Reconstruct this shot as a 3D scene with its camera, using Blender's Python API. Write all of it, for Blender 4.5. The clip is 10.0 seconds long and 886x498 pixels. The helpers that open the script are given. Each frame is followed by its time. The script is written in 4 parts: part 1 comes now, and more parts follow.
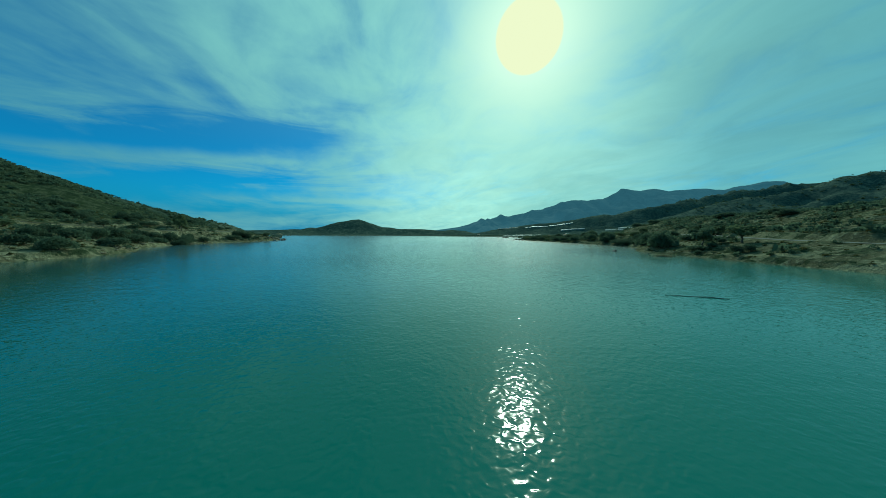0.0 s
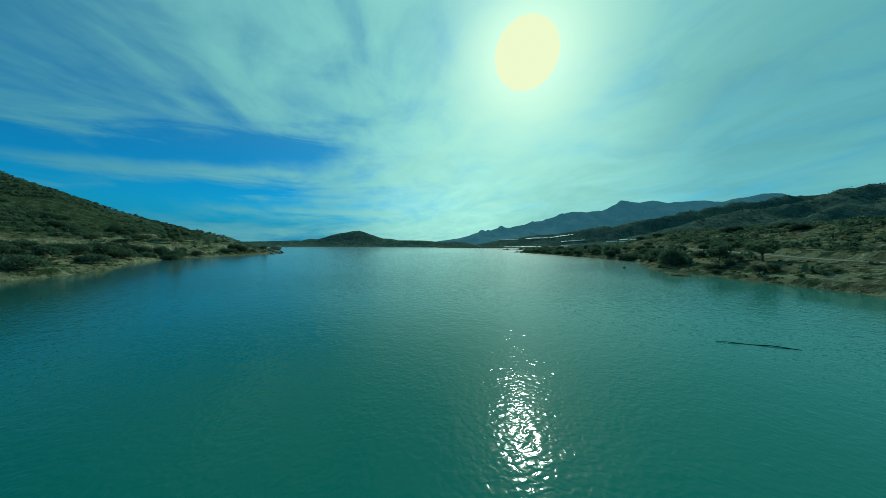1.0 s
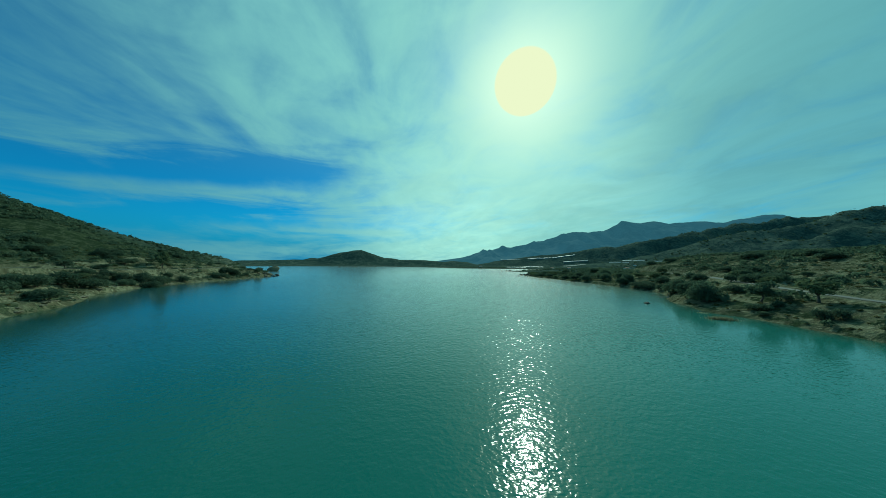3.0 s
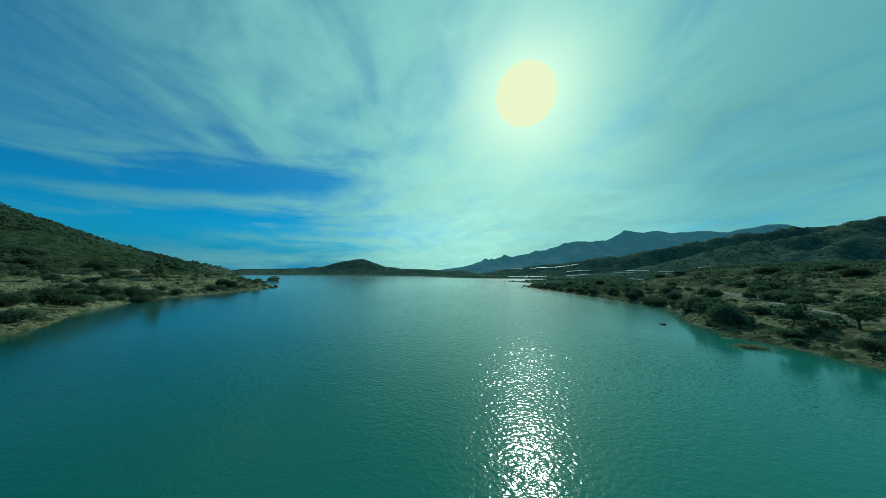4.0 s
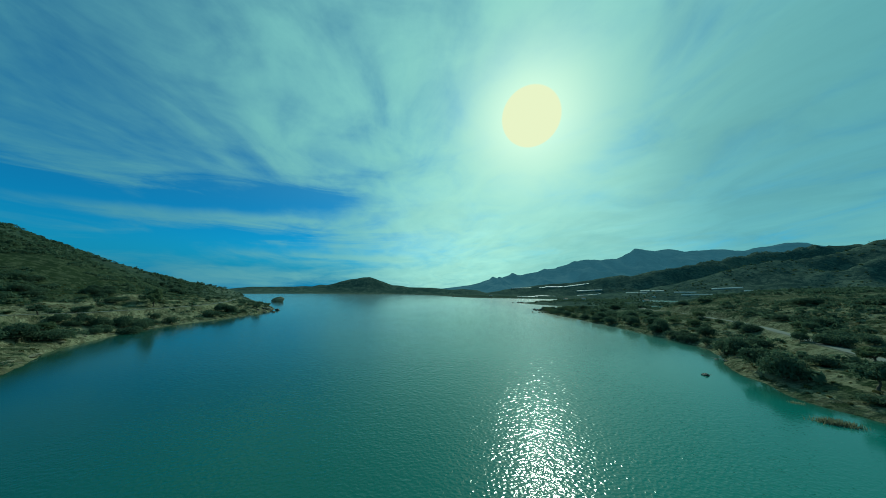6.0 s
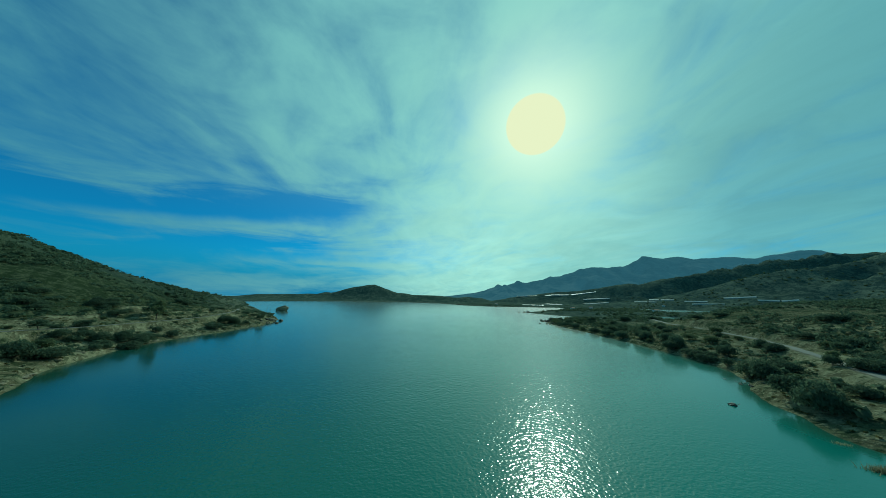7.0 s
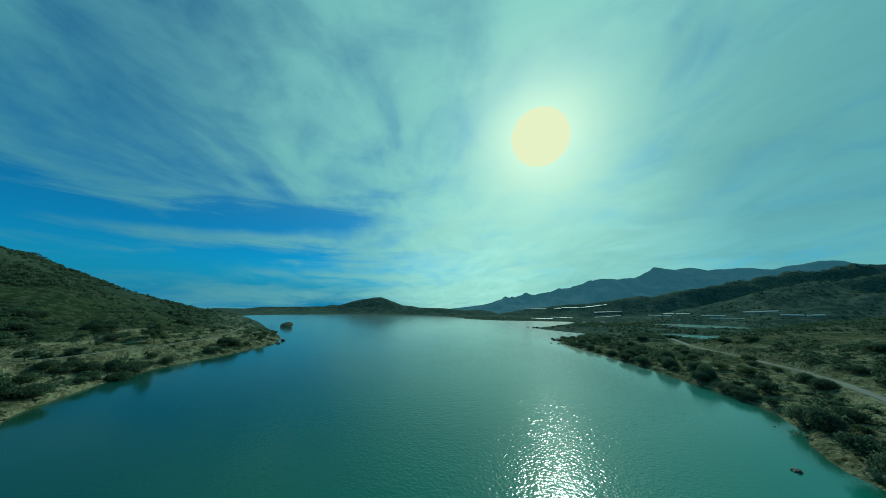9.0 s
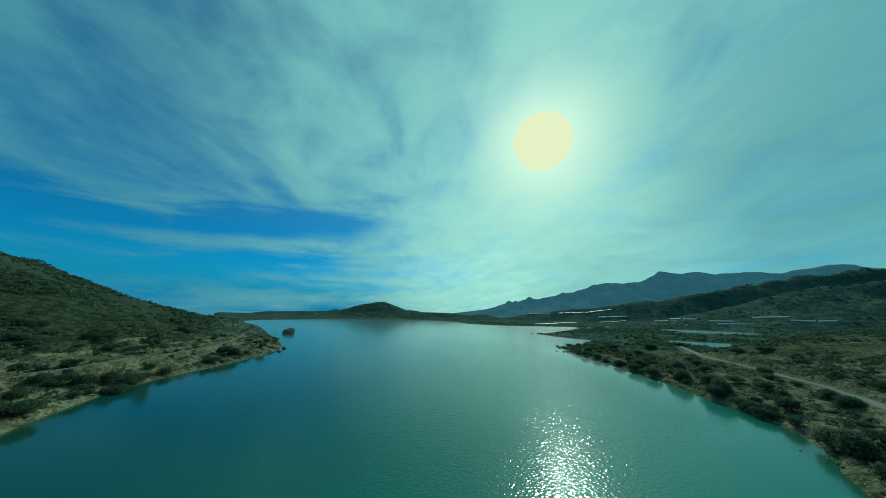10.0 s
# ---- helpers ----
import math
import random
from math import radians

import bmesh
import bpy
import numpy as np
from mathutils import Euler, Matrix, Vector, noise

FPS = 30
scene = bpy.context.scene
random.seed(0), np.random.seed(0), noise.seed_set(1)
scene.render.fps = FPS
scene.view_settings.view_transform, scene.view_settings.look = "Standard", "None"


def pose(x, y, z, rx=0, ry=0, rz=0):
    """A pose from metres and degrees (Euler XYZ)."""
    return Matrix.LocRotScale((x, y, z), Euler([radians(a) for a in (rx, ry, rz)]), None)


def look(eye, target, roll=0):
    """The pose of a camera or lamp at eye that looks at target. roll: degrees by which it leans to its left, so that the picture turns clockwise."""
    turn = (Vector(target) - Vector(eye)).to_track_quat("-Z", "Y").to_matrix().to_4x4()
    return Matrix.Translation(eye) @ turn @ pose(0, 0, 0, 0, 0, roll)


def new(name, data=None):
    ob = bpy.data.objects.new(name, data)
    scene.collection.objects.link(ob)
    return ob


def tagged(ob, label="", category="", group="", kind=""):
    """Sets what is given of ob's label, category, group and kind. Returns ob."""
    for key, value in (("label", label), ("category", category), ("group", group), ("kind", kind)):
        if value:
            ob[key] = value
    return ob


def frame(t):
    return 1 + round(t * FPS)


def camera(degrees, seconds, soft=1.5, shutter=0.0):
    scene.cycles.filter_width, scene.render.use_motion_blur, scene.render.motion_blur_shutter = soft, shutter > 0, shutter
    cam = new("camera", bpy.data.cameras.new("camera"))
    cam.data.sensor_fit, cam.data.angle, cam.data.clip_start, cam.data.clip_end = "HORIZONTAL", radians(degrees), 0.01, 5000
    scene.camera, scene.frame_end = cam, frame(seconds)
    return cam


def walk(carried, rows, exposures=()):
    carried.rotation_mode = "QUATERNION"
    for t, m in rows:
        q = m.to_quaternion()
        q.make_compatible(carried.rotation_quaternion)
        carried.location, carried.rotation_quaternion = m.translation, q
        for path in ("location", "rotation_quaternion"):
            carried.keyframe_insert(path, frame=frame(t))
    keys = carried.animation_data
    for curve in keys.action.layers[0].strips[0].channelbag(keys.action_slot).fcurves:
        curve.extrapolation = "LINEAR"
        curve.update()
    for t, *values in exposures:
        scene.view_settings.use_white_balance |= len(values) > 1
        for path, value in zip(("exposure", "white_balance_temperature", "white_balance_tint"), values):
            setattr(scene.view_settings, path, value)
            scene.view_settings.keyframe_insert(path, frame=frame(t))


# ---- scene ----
cam = camera(119.01, 10.0, soft=0.9)


def flight(t, x, y, z, tilt, lean, turn):
    """A row of the flight: place, tilt up from straight down, lean and turn in degrees."""
    m = pose(0, 0, 0, 0, 0, turn) @ pose(0, 0, 0, tilt) @ pose(0, 0, 0, 0, 0, lean)
    return t, Matrix.Translation((x, y, z)) @ m


PATH = [
    (0, 0.000, 0.000, 4.904, 86.972, 0.342, 0.000),
    (0.5, 0.124, 2.028, 5.552, 88.238, 0.381, 0.033),
    (1, 0.204, 4.033, 6.301, 89.420, 0.404, 0.116),
    (1.5, 0.217, 5.949, 7.118, 90.558, 0.455, 0.145),
    (2, 0.199, 7.841, 7.983, 91.619, 0.506, 0.210),
    (2.5, 0.118, 9.769, 8.825, 92.668, 0.605, 0.326),
    (4, 0.269, 15.434, 11.913, 95.572, 0.917, 0.947),
    (4.5, 0.449, 17.168, 13.067, 96.673, 1.007, 1.298),
    (5, 0.586, 18.853, 14.217, 97.689, 1.053, 1.658),
    (5.5, 0.706, 20.393, 15.398, 98.584, 1.148, 2.080),
    (7, 0.320, 23.663, 19.457, 100.985, 1.513, 3.682),
    (7.5, 0.213, 24.832, 20.830, 101.695, 1.567, 4.088),
    (8, 0.139, 26.029, 22.168, 102.351, 1.557, 4.470),
    (8.5, 0.076, 27.218, 23.451, 102.950, 1.562, 4.834),
    (9, 0.004, 28.337, 24.707, 103.451, 1.604, 5.216),
    (9.5, -0.080, 29.356, 25.910, 103.869, 1.661, 5.576),
    (10, -0.183, 30.321, 27.065, 104.313, 1.689, 5.890),
]
walk(cam, [flight(*row) for row in PATH], exposures=[(0, 0.12, 6420, 0.0), (6, 0.04, 6420, 0.0), (10, 0.0, 6420, 0.0)])

# ---- world, sun ----
SUN_TURN, SUN_HEIGHT = 17.2, 34.9   # degrees to the right of +y, above the horizon
SUN_WAY = Vector((math.sin(radians(SUN_TURN)) * math.cos(radians(SUN_HEIGHT)),
                  math.cos(radians(SUN_TURN)) * math.cos(radians(SUN_HEIGHT)), math.sin(radians(SUN_HEIGHT))))


class Nodes:
    """A short way to write node trees."""

    def __init__(self, tree):
        self.tree = tree
        tree.nodes.clear()

    def add(self, kind, inputs=None, operation="", clamp=False, ease="", attribute=""):
        n = self.tree.nodes.new(kind)
        if operation:
            n.operation = operation
        if clamp:
            n.use_clamp = True
        if ease:
            n.interpolation_type = ease
        if attribute:
            n.attribute_name = attribute
        for key, value in (inputs or {}).items():
            if isinstance(value, bpy.types.NodeSocket):
                self.tree.links.new(value, n.inputs[key])
            else:
                n.inputs[key].default_value = value
        return n

    def maths(self, op, a, b=0.0, c=0.0, clamp=False):
        return self.add("ShaderNodeMath", {0: a, 1: b, 2: c}, operation=op, clamp=clamp).outputs[0]

    def ramp(self, value, low, high):
        return self.add("ShaderNodeMapRange", {0: value, 1: low, 2: high, 3: 0.0, 4: 1.0}, ease="SMOOTHSTEP").outputs[0]

    def mix(self, fac, a, b, blend="MIX"):
        n = self.add("ShaderNodeMix")
        n.data_type, n.blend_type = "RGBA", blend
        for socket, value in ((n.inputs[0], fac), (n.inputs[6], a), (n.inputs[7], b)):
            if isinstance(value, bpy.types.NodeSocket):
                self.tree.links.new(value, socket)
            else:
                socket.default_value = value if not isinstance(value, tuple) else (*value, 1.0)[:4]
        return n.outputs[2]

    def noise(self, vector, scale, detail=4.0, rough=0.55, distortion=0.0):
        return self.add("ShaderNodeTexNoise", {"Vector": vector, "Scale": scale, "Detail": detail, "Roughness": rough, "Distortion": distortion}).outputs[0]


def build_sky():
    world = bpy.data.worlds.new("sky")
    scene.world = world
    world.use_nodes = True
    n = Nodes(world.node_tree)
    way = n.add("ShaderNodeTexCoord").outputs["Generated"]
    xyz = n.add("ShaderNodeSeparateXYZ", {0: way})
    sky = n.add("ShaderNodeTexSky")
    sky.sky_type, sky.sun_disc = "NISHITA", False
    sky.sun_elevation, sky.sun_rotation = radians(SUN_HEIGHT), radians(SUN_TURN)
    sky.altitude, sky.air_density, sky.dust_density, sky.ozone_density = 100.0, 1.0, 0.6, 1.6
    base = n.mix(1.0, sky.outputs[0], (0.004, 0.053, 0.084), "MULTIPLY")
    base = n.mix(n.ramp(xyz.outputs[2], 0.16, 0.0), base, n.mix(n.ramp(xyz.outputs[0], -0.15, 0.35), (0.014, 0.205, 0.40), (0.16, 0.43, 0.47)))
    # a sheet of high cloud, combed into long fibres that run away from the eye
    up = n.maths("ADD", n.maths("MAXIMUM", xyz.outputs[2], 0.0), 0.15)
    sheet = n.add("ShaderNodeCombineXYZ", {0: n.maths("DIVIDE", xyz.outputs[0], up), 1: n.maths("DIVIDE", xyz.outputs[1], up), 2: 0.0}).outputs[0]
    bent = n.add("ShaderNodeVectorMath", {0: n.add("ShaderNodeTexNoise", {"Vector": sheet, "Scale": 0.8, "Detail": 2.0}).outputs["Color"], 1: (0.45, 0.45, 0.0), 2: sheet}, operation="MULTIPLY_ADD").outputs[0]
    combed = n.add("ShaderNodeMapping", {"Vector": n.add("ShaderNodeMapping", {"Vector": bent, "Rotation": (0, 0, radians(-20))}).outputs[0], "Scale": (1.0, 0.62, 1.0)}).outputs[0]
    streaks = n.noise(combed, 1.9, 7.0, 0.56, 0.7)
    mottled = n.noise(bent, 2.6, 7.0, 0.58, 0.5)
    streaks = n.maths("ADD", n.maths("MULTIPLY", streaks, 0.58), n.maths("MULTIPLY", mottled, 0.42))
    wisps = n.noise(combed, 3.6, 6.0, 0.58, 0.6)
    broad = n.noise(sheet, 0.9, 3.0, 0.5, 0.5)
    # bearing from ahead and height over the horizon, in degrees; low cloud lies in level bars
    bearing = n.maths("MULTIPLY", n.maths("ARCTAN2", xyz.outputs[0], xyz.outputs[1]), 57.3)
    rise = n.maths("MULTIPLY", n.maths("ARCSINE", xyz.outputs[2]), 57.3)
    level_at = n.add("ShaderNodeCombineXYZ", {0: n.maths("MULTIPLY", bearing, 0.045), 1: n.maths("SUBTRACT", n.maths("MULTIPLY", rise, 0.26), n.maths("MULTIPLY", bearing, 0.022)), 2: 3.7}).outputs[0]
    bars = n.noise(level_at, 1.1, 7.0, 0.60, 0.7)
    high = n.ramp(rise, 9.0, 24.0)
    streaks = n.add("ShaderNodeMix", {0: high, 2: bars, 3: streaks}).outputs[0]
    streaks = n.maths("ADD", n.maths("MULTIPLY", n.maths("SUBTRACT", streaks, 0.5), 1.5), 0.5)
    sunward = n.add("ShaderNodeVectorMath", {0: way, 1: tuple(SUN_WAY)}, operation="DOT_PRODUCT").outputs["Value"]
    near = n.ramp(sunward, 0.25, 1.0)

    def bar(bearing_from, rise_from, slope, half, start, stop, ragged):
        """A ragged bar that climbs along the bearing, soft at both ends."""
        middle = n.maths("ADD", n.maths("MULTIPLY", n.maths("SUBTRACT", bearing, bearing_from), slope), rise_from)
        off = n.maths("ABSOLUTE", n.maths("ADD", n.maths("SUBTRACT", rise, middle), n.maths("MULTIPLY", n.maths("SUBTRACT", bars, 0.5), ragged)))
        ends = n.maths("MULTIPLY", n.ramp(bearing, start - 6, start + 6), n.ramp(bearing, stop + 6, stop - 6))
        return n.maths("MULTIPLY", n.ramp(off, half, 0.0), ends)

    # a clear blue lane low in the west with a pale bar under it, and thinner bars below
    lane = n.maths("ADD", bar(-23, 18.4, 0.17, 4.2, -80, -22, 9.0), n.maths("MULTIPLY", bar(-40, 7.6, 0.06, 5.0, -80, -30, 6.0), 0.85))
    pale = n.maths("ADD", bar(-65, 9.6, 0.09, 1.7, -90, -28, 3.0), n.maths("ADD", bar(-36, 6.3, 0.03, 1.8, -43, -30, 4.0), bar(-20, 6.6, 0.02, 0.9, -30, -8, 2.0)))
    cover = n.maths("ADD", n.maths("ADD", n.maths("MULTIPLY", streaks, 1.7), n.maths("MULTIPLY", broad, 0.6)),
                    n.maths("ADD", n.maths("MULTIPLY", near, 0.34), n.maths("MULTIPLY", wisps, 0.62)))
    cover = n.maths("SUBTRACT", n.maths("SUBTRACT", cover, 0.1), n.maths("MULTIPLY", lane, 0.62))
    cover = n.maths("ADD", cover, n.maths("MULTIPLY", pale, 0.42))
    east = n.ramp(xyz.outputs[0], -0.1, 0.75)
    cover = n.maths("ADD", cover, n.maths("MULTIPLY", east, 0.24))
    cover = n.maths("ADD", cover, n.maths("MULTIPLY", n.maths("MULTIPLY", n.ramp(xyz.outputs[2], 0.30, 0.02), n.ramp(xyz.outputs[0], 0.1, 0.5)), 0.25))
    veil = n.maths("ADD", n.maths("MULTIPLY", n.ramp(cover, 0.92, 2.0), 0.84), n.maths("MULTIPLY", n.ramp(xyz.outputs[2], 0.15, 0.45), 0.16))
    cloud = n.mix(near, (0.085, 0.305, 0.385), (0.25, 0.60, 0.575))
    cloud = n.mix(n.maths("MULTIPLY", n.ramp(xyz.outputs[0], 0.30, 0.80), 0.75), cloud, (0.085, 0.30, 0.365))
    col = n.mix(veil, base, cloud)
    # the low sky under the sun is pale; the sun's glow spreads through the veil
    lit = n.maths("MAXIMUM", sunward, 0.0)
    level = n.add("ShaderNodeVectorMath", {0: way, 1: (0.21, 0.975, 0.06)}, operation="DOT_PRODUCT").outputs["Value"]
    low = n.maths("MULTIPLY", n.ramp(level, 0.80, 1.0), n.maths("ADD", n.maths("MULTIPLY", wisps, 0.8), 0.25))
    col = n.mix(low, col, (0.44, 0.82, 0.70))
    bank = n.maths("MULTIPLY", n.ramp(xyz.outputs[2], 0.42, 0.05), n.ramp(xyz.outputs[0], 0.12, 0.45))
    col = n.mix(n.maths("MULTIPLY", bank, n.maths("ADD", n.maths("MULTIPLY", streaks, 1.1), 0.05)), col, (0.17, 0.47, 0.48))
    texture = n.maths("ADD", n.maths("MULTIPLY", veil, 0.6), 0.4)
    col = n.mix(n.maths("MULTIPLY", n.maths("POWER", lit, 12.0), n.maths("MULTIPLY", texture, 0.28)), col, (0.52, 0.86, 0.72))
    col = n.mix(n.maths("MULTIPLY", n.maths("POWER", lit, 60.0), 1.0), col, (0.74, 1.0, 0.80))
    fibres = n.ramp(n.noise(combed, 2.6, 8.0, 0.6, 0.8), 0.30, 0.70)
    fibres = n.mix(n.ramp(sunward, 0.90, 0.98), n.maths("ADD", n.maths("MULTIPLY", fibres, 0.12), 0.94), (1.0, 1.0, 1.0))
    col = n.mix(n.ramp(xyz.outputs[0], -0.6, 0.2), col, fibres, "MULTIPLY")
    disc = n.ramp(sunward, math.cos(radians(5.45)), math.cos(radians(5.1)))
    col = n.mix(disc, col, (0.83, 0.87, 0.58))
    back = n.add("ShaderNodeBackground", {"Color": col, "Strength": 1.0})
    n.add("ShaderNodeOutputWorld", {0: back.outputs[0]})


build_sky()
sun = new("sun", bpy.data.lights.new("sun", "SUN"))
sun.data.energy, sun.data.angle, sun.data.color = 2.2, radians(0.6), (0.80, 1.0, 0.86)
sun.matrix_world = look((0, 0, 300), Vector((0, 0, 300)) - SUN_WAY)



# ---- materials ----
def material(name, build):
    m = bpy.data.materials.new(name)
    m.use_nodes = True
    n = Nodes(m.node_tree)
    surface = build(n)
    n.add("ShaderNodeOutputMaterial", {0: surface})
    return m


def plain(name, colour, rough=0.8, metal=0.0, grain=6.0, vary=0.25, bump=0.0):
    """One colour with variation at two scales and a little relief."""
    def build(n):
        at = n.add("ShaderNodeTexCoord").outputs["Object"]
        a, b = n.noise(at, grain, 4), n.noise(at, grain * 0.17, 3)
        k = n.maths("ADD", n.maths("MULTIPLY", n.maths("ADD", n.maths("MULTIPLY", a, 0.6), n.maths("MULTIPLY", b, 0.4)), 2 * vary), 1 - vary)
        c = n.add("ShaderNodeVectorMath", {0: colour, 3: k}, operation="SCALE").outputs[0]
        inputs = {"Base Color": c, "Roughness": rough, "Metallic": metal}
        if bump:
            inputs["Normal"] = n.add("ShaderNodeBump", {"Height": a, "Strength": bump, "Distance": 0.5 / grain}).outputs[0]
        return n.add("ShaderNodeBsdfPrincipled", inputs).outputs[0]
    return material(name, build)


def ground_material():
    def build(n):
        at = n.add("ShaderNodeTexCoord").outputs["Object"]
        wide, mid, fine = n.noise(at, 0.028, 4), n.noise(at, 0.15, 6, 0.66), n.noise(at, 1.2, 5, 0.7)
        clump = n.noise(at, 0.42, 5, 0.7, 0.4)
        green = n.add("ShaderNodeAttribute", attribute="green").outputs["Fac"]
        bare = n.add("ShaderNodeAttribute", attribute="bare").outputs["Fac"]
        track = n.add("ShaderNodeAttribute", attribute="track").outputs["Fac"]
        # far-ground mask: drives both real bushes and the painted haze tint
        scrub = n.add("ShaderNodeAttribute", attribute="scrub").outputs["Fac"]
        p, q, w, e = n.ramp(clump, 0.40, 0.60), n.ramp(mid, 0.42, 0.58), n.ramp(wide, 0.40, 0.60), n.ramp(fine, 0.36, 0.64)
        q2 = n.ramp(n.noise(at, 0.26, 5, 0.68, 0.3), 0.43, 0.57)
        soil = n.mix(q, (0.104, 0.097, 0.058), (0.205, 0.193, 0.118))
        soil = n.mix(n.maths("MULTIPLY", n.ramp(fine, 0.52, 0.66), 0.7), soil, (0.34, 0.315, 0.20))
        soil = n.mix(n.maths("MULTIPLY", n.ramp(fine, 0.46, 0.34), 0.7), soil, (0.065, 0.062, 0.030))
        herb = n.mix(e, (0.036, 0.050, 0.030), (0.094, 0.106, 0.058))
        lush = n.maths("ADD", n.maths("ADD", n.maths("MULTIPLY", q, 0.40), n.maths("MULTIPLY", p, 0.35)), n.maths("ADD", n.maths("MULTIPLY", w, 0.25), n.maths("MULTIPLY", e, 0.15)))
        lush = n.maths("ADD", lush, n.maths("SUBTRACT", green, n.maths("MULTIPLY", bare, 0.8)))
        c = n.mix(n.ramp(lush, 0.52, 0.86), soil, herb)
        shade = n.maths("ADD", n.maths("ADD", n.maths("MULTIPLY", p, 0.45), n.maths("MULTIPLY", q2, 0.55)), n.maths("MULTIPLY", n.maths("SUBTRACT", green, bare), 0.5))
        c = n.mix(n.maths("MULTIPLY", n.ramp(shade, 0.62, 0.82), 0.75), c, (0.020, 0.036, 0.017))
        bushes = n.maths("ADD", n.ramp(n.noise(at, 0.075, 6, 0.72), 0.46, 0.57), n.maths("MULTIPLY", n.ramp(n.noise(at, 0.010, 4), 0.4, 0.6), 0.7))
        # distance haze painted into the far ground's colour as a grey-blue tint
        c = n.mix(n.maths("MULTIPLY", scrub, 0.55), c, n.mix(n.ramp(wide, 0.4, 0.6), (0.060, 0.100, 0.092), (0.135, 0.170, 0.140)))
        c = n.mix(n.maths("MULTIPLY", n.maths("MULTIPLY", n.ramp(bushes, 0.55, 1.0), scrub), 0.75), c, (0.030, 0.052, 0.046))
        c = n.mix(track, c, n.mix(n.ramp(fine, 0.35, 0.65), (0.20, 0.185, 0.14), (0.31, 0.285, 0.21)))
        relief = n.add("ShaderNodeBump", {"Height": n.maths("ADD", fine, n.maths("MULTIPLY", mid, 2.0)), "Strength": 0.9, "Distance": 0.5}).outputs[0]
        return n.add("ShaderNodeBsdfPrincipled", {"Base Color": c, "Roughness": 1.0, "Specular IOR Level": 0.0, "Normal": relief}).outputs[0]
    return material("dry_ground", build)


def water_material(name, ripple, deep, pale):
    def build(n):
        at = n.add("ShaderNodeTexCoord").outputs["Object"]
        shallow = n.add("ShaderNodeAttribute", attribute="shallow").outputs["Fac"]
        lee = n.add("ShaderNodeAttribute", attribute="lee").outputs["Fac"]
        # wind ripples with crests across the lake, over a slow longer swell
        turned = n.add("ShaderNodeMapping", {"Vector": at, "Rotation": (0, 0, radians(-14)), "Scale": (0.88, 1.05, 1.0)}).outputs[0]
        crossed = n.add("ShaderNodeMapping", {"Vector": at, "Rotation": (0, 0, radians(24)), "Scale": (0.85, 1.0, 1.0)}).outputs[0]
        big, mid, small = n.noise(turned, 0.55, 1.0, 0.5, 0.3), n.noise(crossed, 1.7, 0.0, 0.5, 0.3), n.noise(turned, 3.0, 0.0, 0.5, 0.4)
        fine = n.noise(turned, 5.2, 0.0, 0.5, 0.5)
        place = n.add("ShaderNodeSeparateXYZ", {0: at})
        open_water = n.ramp(place.outputs[1], 14.0, 52.0)
        gusts = n.ramp(n.noise(at, 0.022, 3), 0.35, 0.65)
        far_out = n.ramp(place.outputs[1], 46.0, 72.0)
        height = n.maths("ADD", n.maths("MULTIPLY", big, 0.075), n.maths("MULTIPLY", mid, n.maths("ADD", n.maths("MULTIPLY", far_out, 0.042), 0.045)))
        chops = n.maths("SUBTRACT", n.maths("ADD", n.maths("MULTIPLY", open_water, 0.064), 0.028), n.maths("MULTIPLY", far_out, 0.034))
        height = n.maths("ADD", height, n.maths("MULTIPLY", small, chops))
        height = n.maths("ADD", height, n.maths("MULTIPLY", fine, n.maths("MULTIPLY", n.maths("SUBTRACT", 1.0, open_water), 0.046)))
        # calmer near the south end and in the lee of the banks, choppier out on the open water
        chop = n.ramp(place.outputs[1], 8.0, 60.0)
        height = n.maths("MULTIPLY", height, n.maths("ADD", n.maths("MULTIPLY", gusts, 0.25), n.maths("ADD", n.maths("MULTIPLY", chop, 0.50), 0.50)))
        height = n.maths("MULTIPLY", height, n.maths("MULTIPLY", n.maths("SUBTRACT", 1.0, n.maths("MULTIPLY", lee, 0.90)), n.maths("SUBTRACT", 1.0, n.maths("MULTIPLY", n.ramp(place.outputs[1], 110.0, 420.0), 0.6))))
        height = n.maths("MULTIPLY", height, n.maths("ADD", n.maths("MULTIPLY", n.ramp(place.outputs[0], -55.0, 0.0), 0.55), 0.45))
        normal = n.add("ShaderNodeBump", {"Height": height, "Strength": ripple, "Distance": 1.0}).outputs[0]
        # the brighter side under the sun is painted into the water's colour, paler eastward
        east_light = n.ramp(n.maths("ADD", place.outputs[0], n.maths("MULTIPLY", n.maths("SUBTRACT", n.noise(at, 0.012, 3), 0.5), 60.0)), -75.0, 40.0)
        c = n.mix(east_light, deep, pale)
        c = n.mix(shallow, c, (0.016, 0.062, 0.030))
        # the turbid water scatters light inside itself, under a clear rippled surface
        body = n.add("ShaderNodeBsdfDiffuse", {"Color": c})
        rough = n.maths("ADD", n.maths("MULTIPLY", open_water, 0.052), 0.072)
        facets = n.add("ShaderNodeBsdfGlossy", {"Color": (1, 1, 1, 1), "Roughness": rough, "Normal": normal})
        # ripples too fine to see spread the sun's light widely
        sheen = n.add("ShaderNodeBsdfGlossy", {"Color": (1, 1, 1, 1), "Roughness": 0.45, "Normal": normal})
        surface = n.add("ShaderNodeMixShader", {0: 0.022, 1: facets.outputs[0], 2: sheen.outputs[0]})
        mirror = n.add("ShaderNodeFresnel", {"IOR": 1.333, "Normal": normal}).outputs[0]
        return n.add("ShaderNodeMixShader", {0: mirror, 1: body.outputs[0], 2: surface.outputs[0]}).outputs[0]
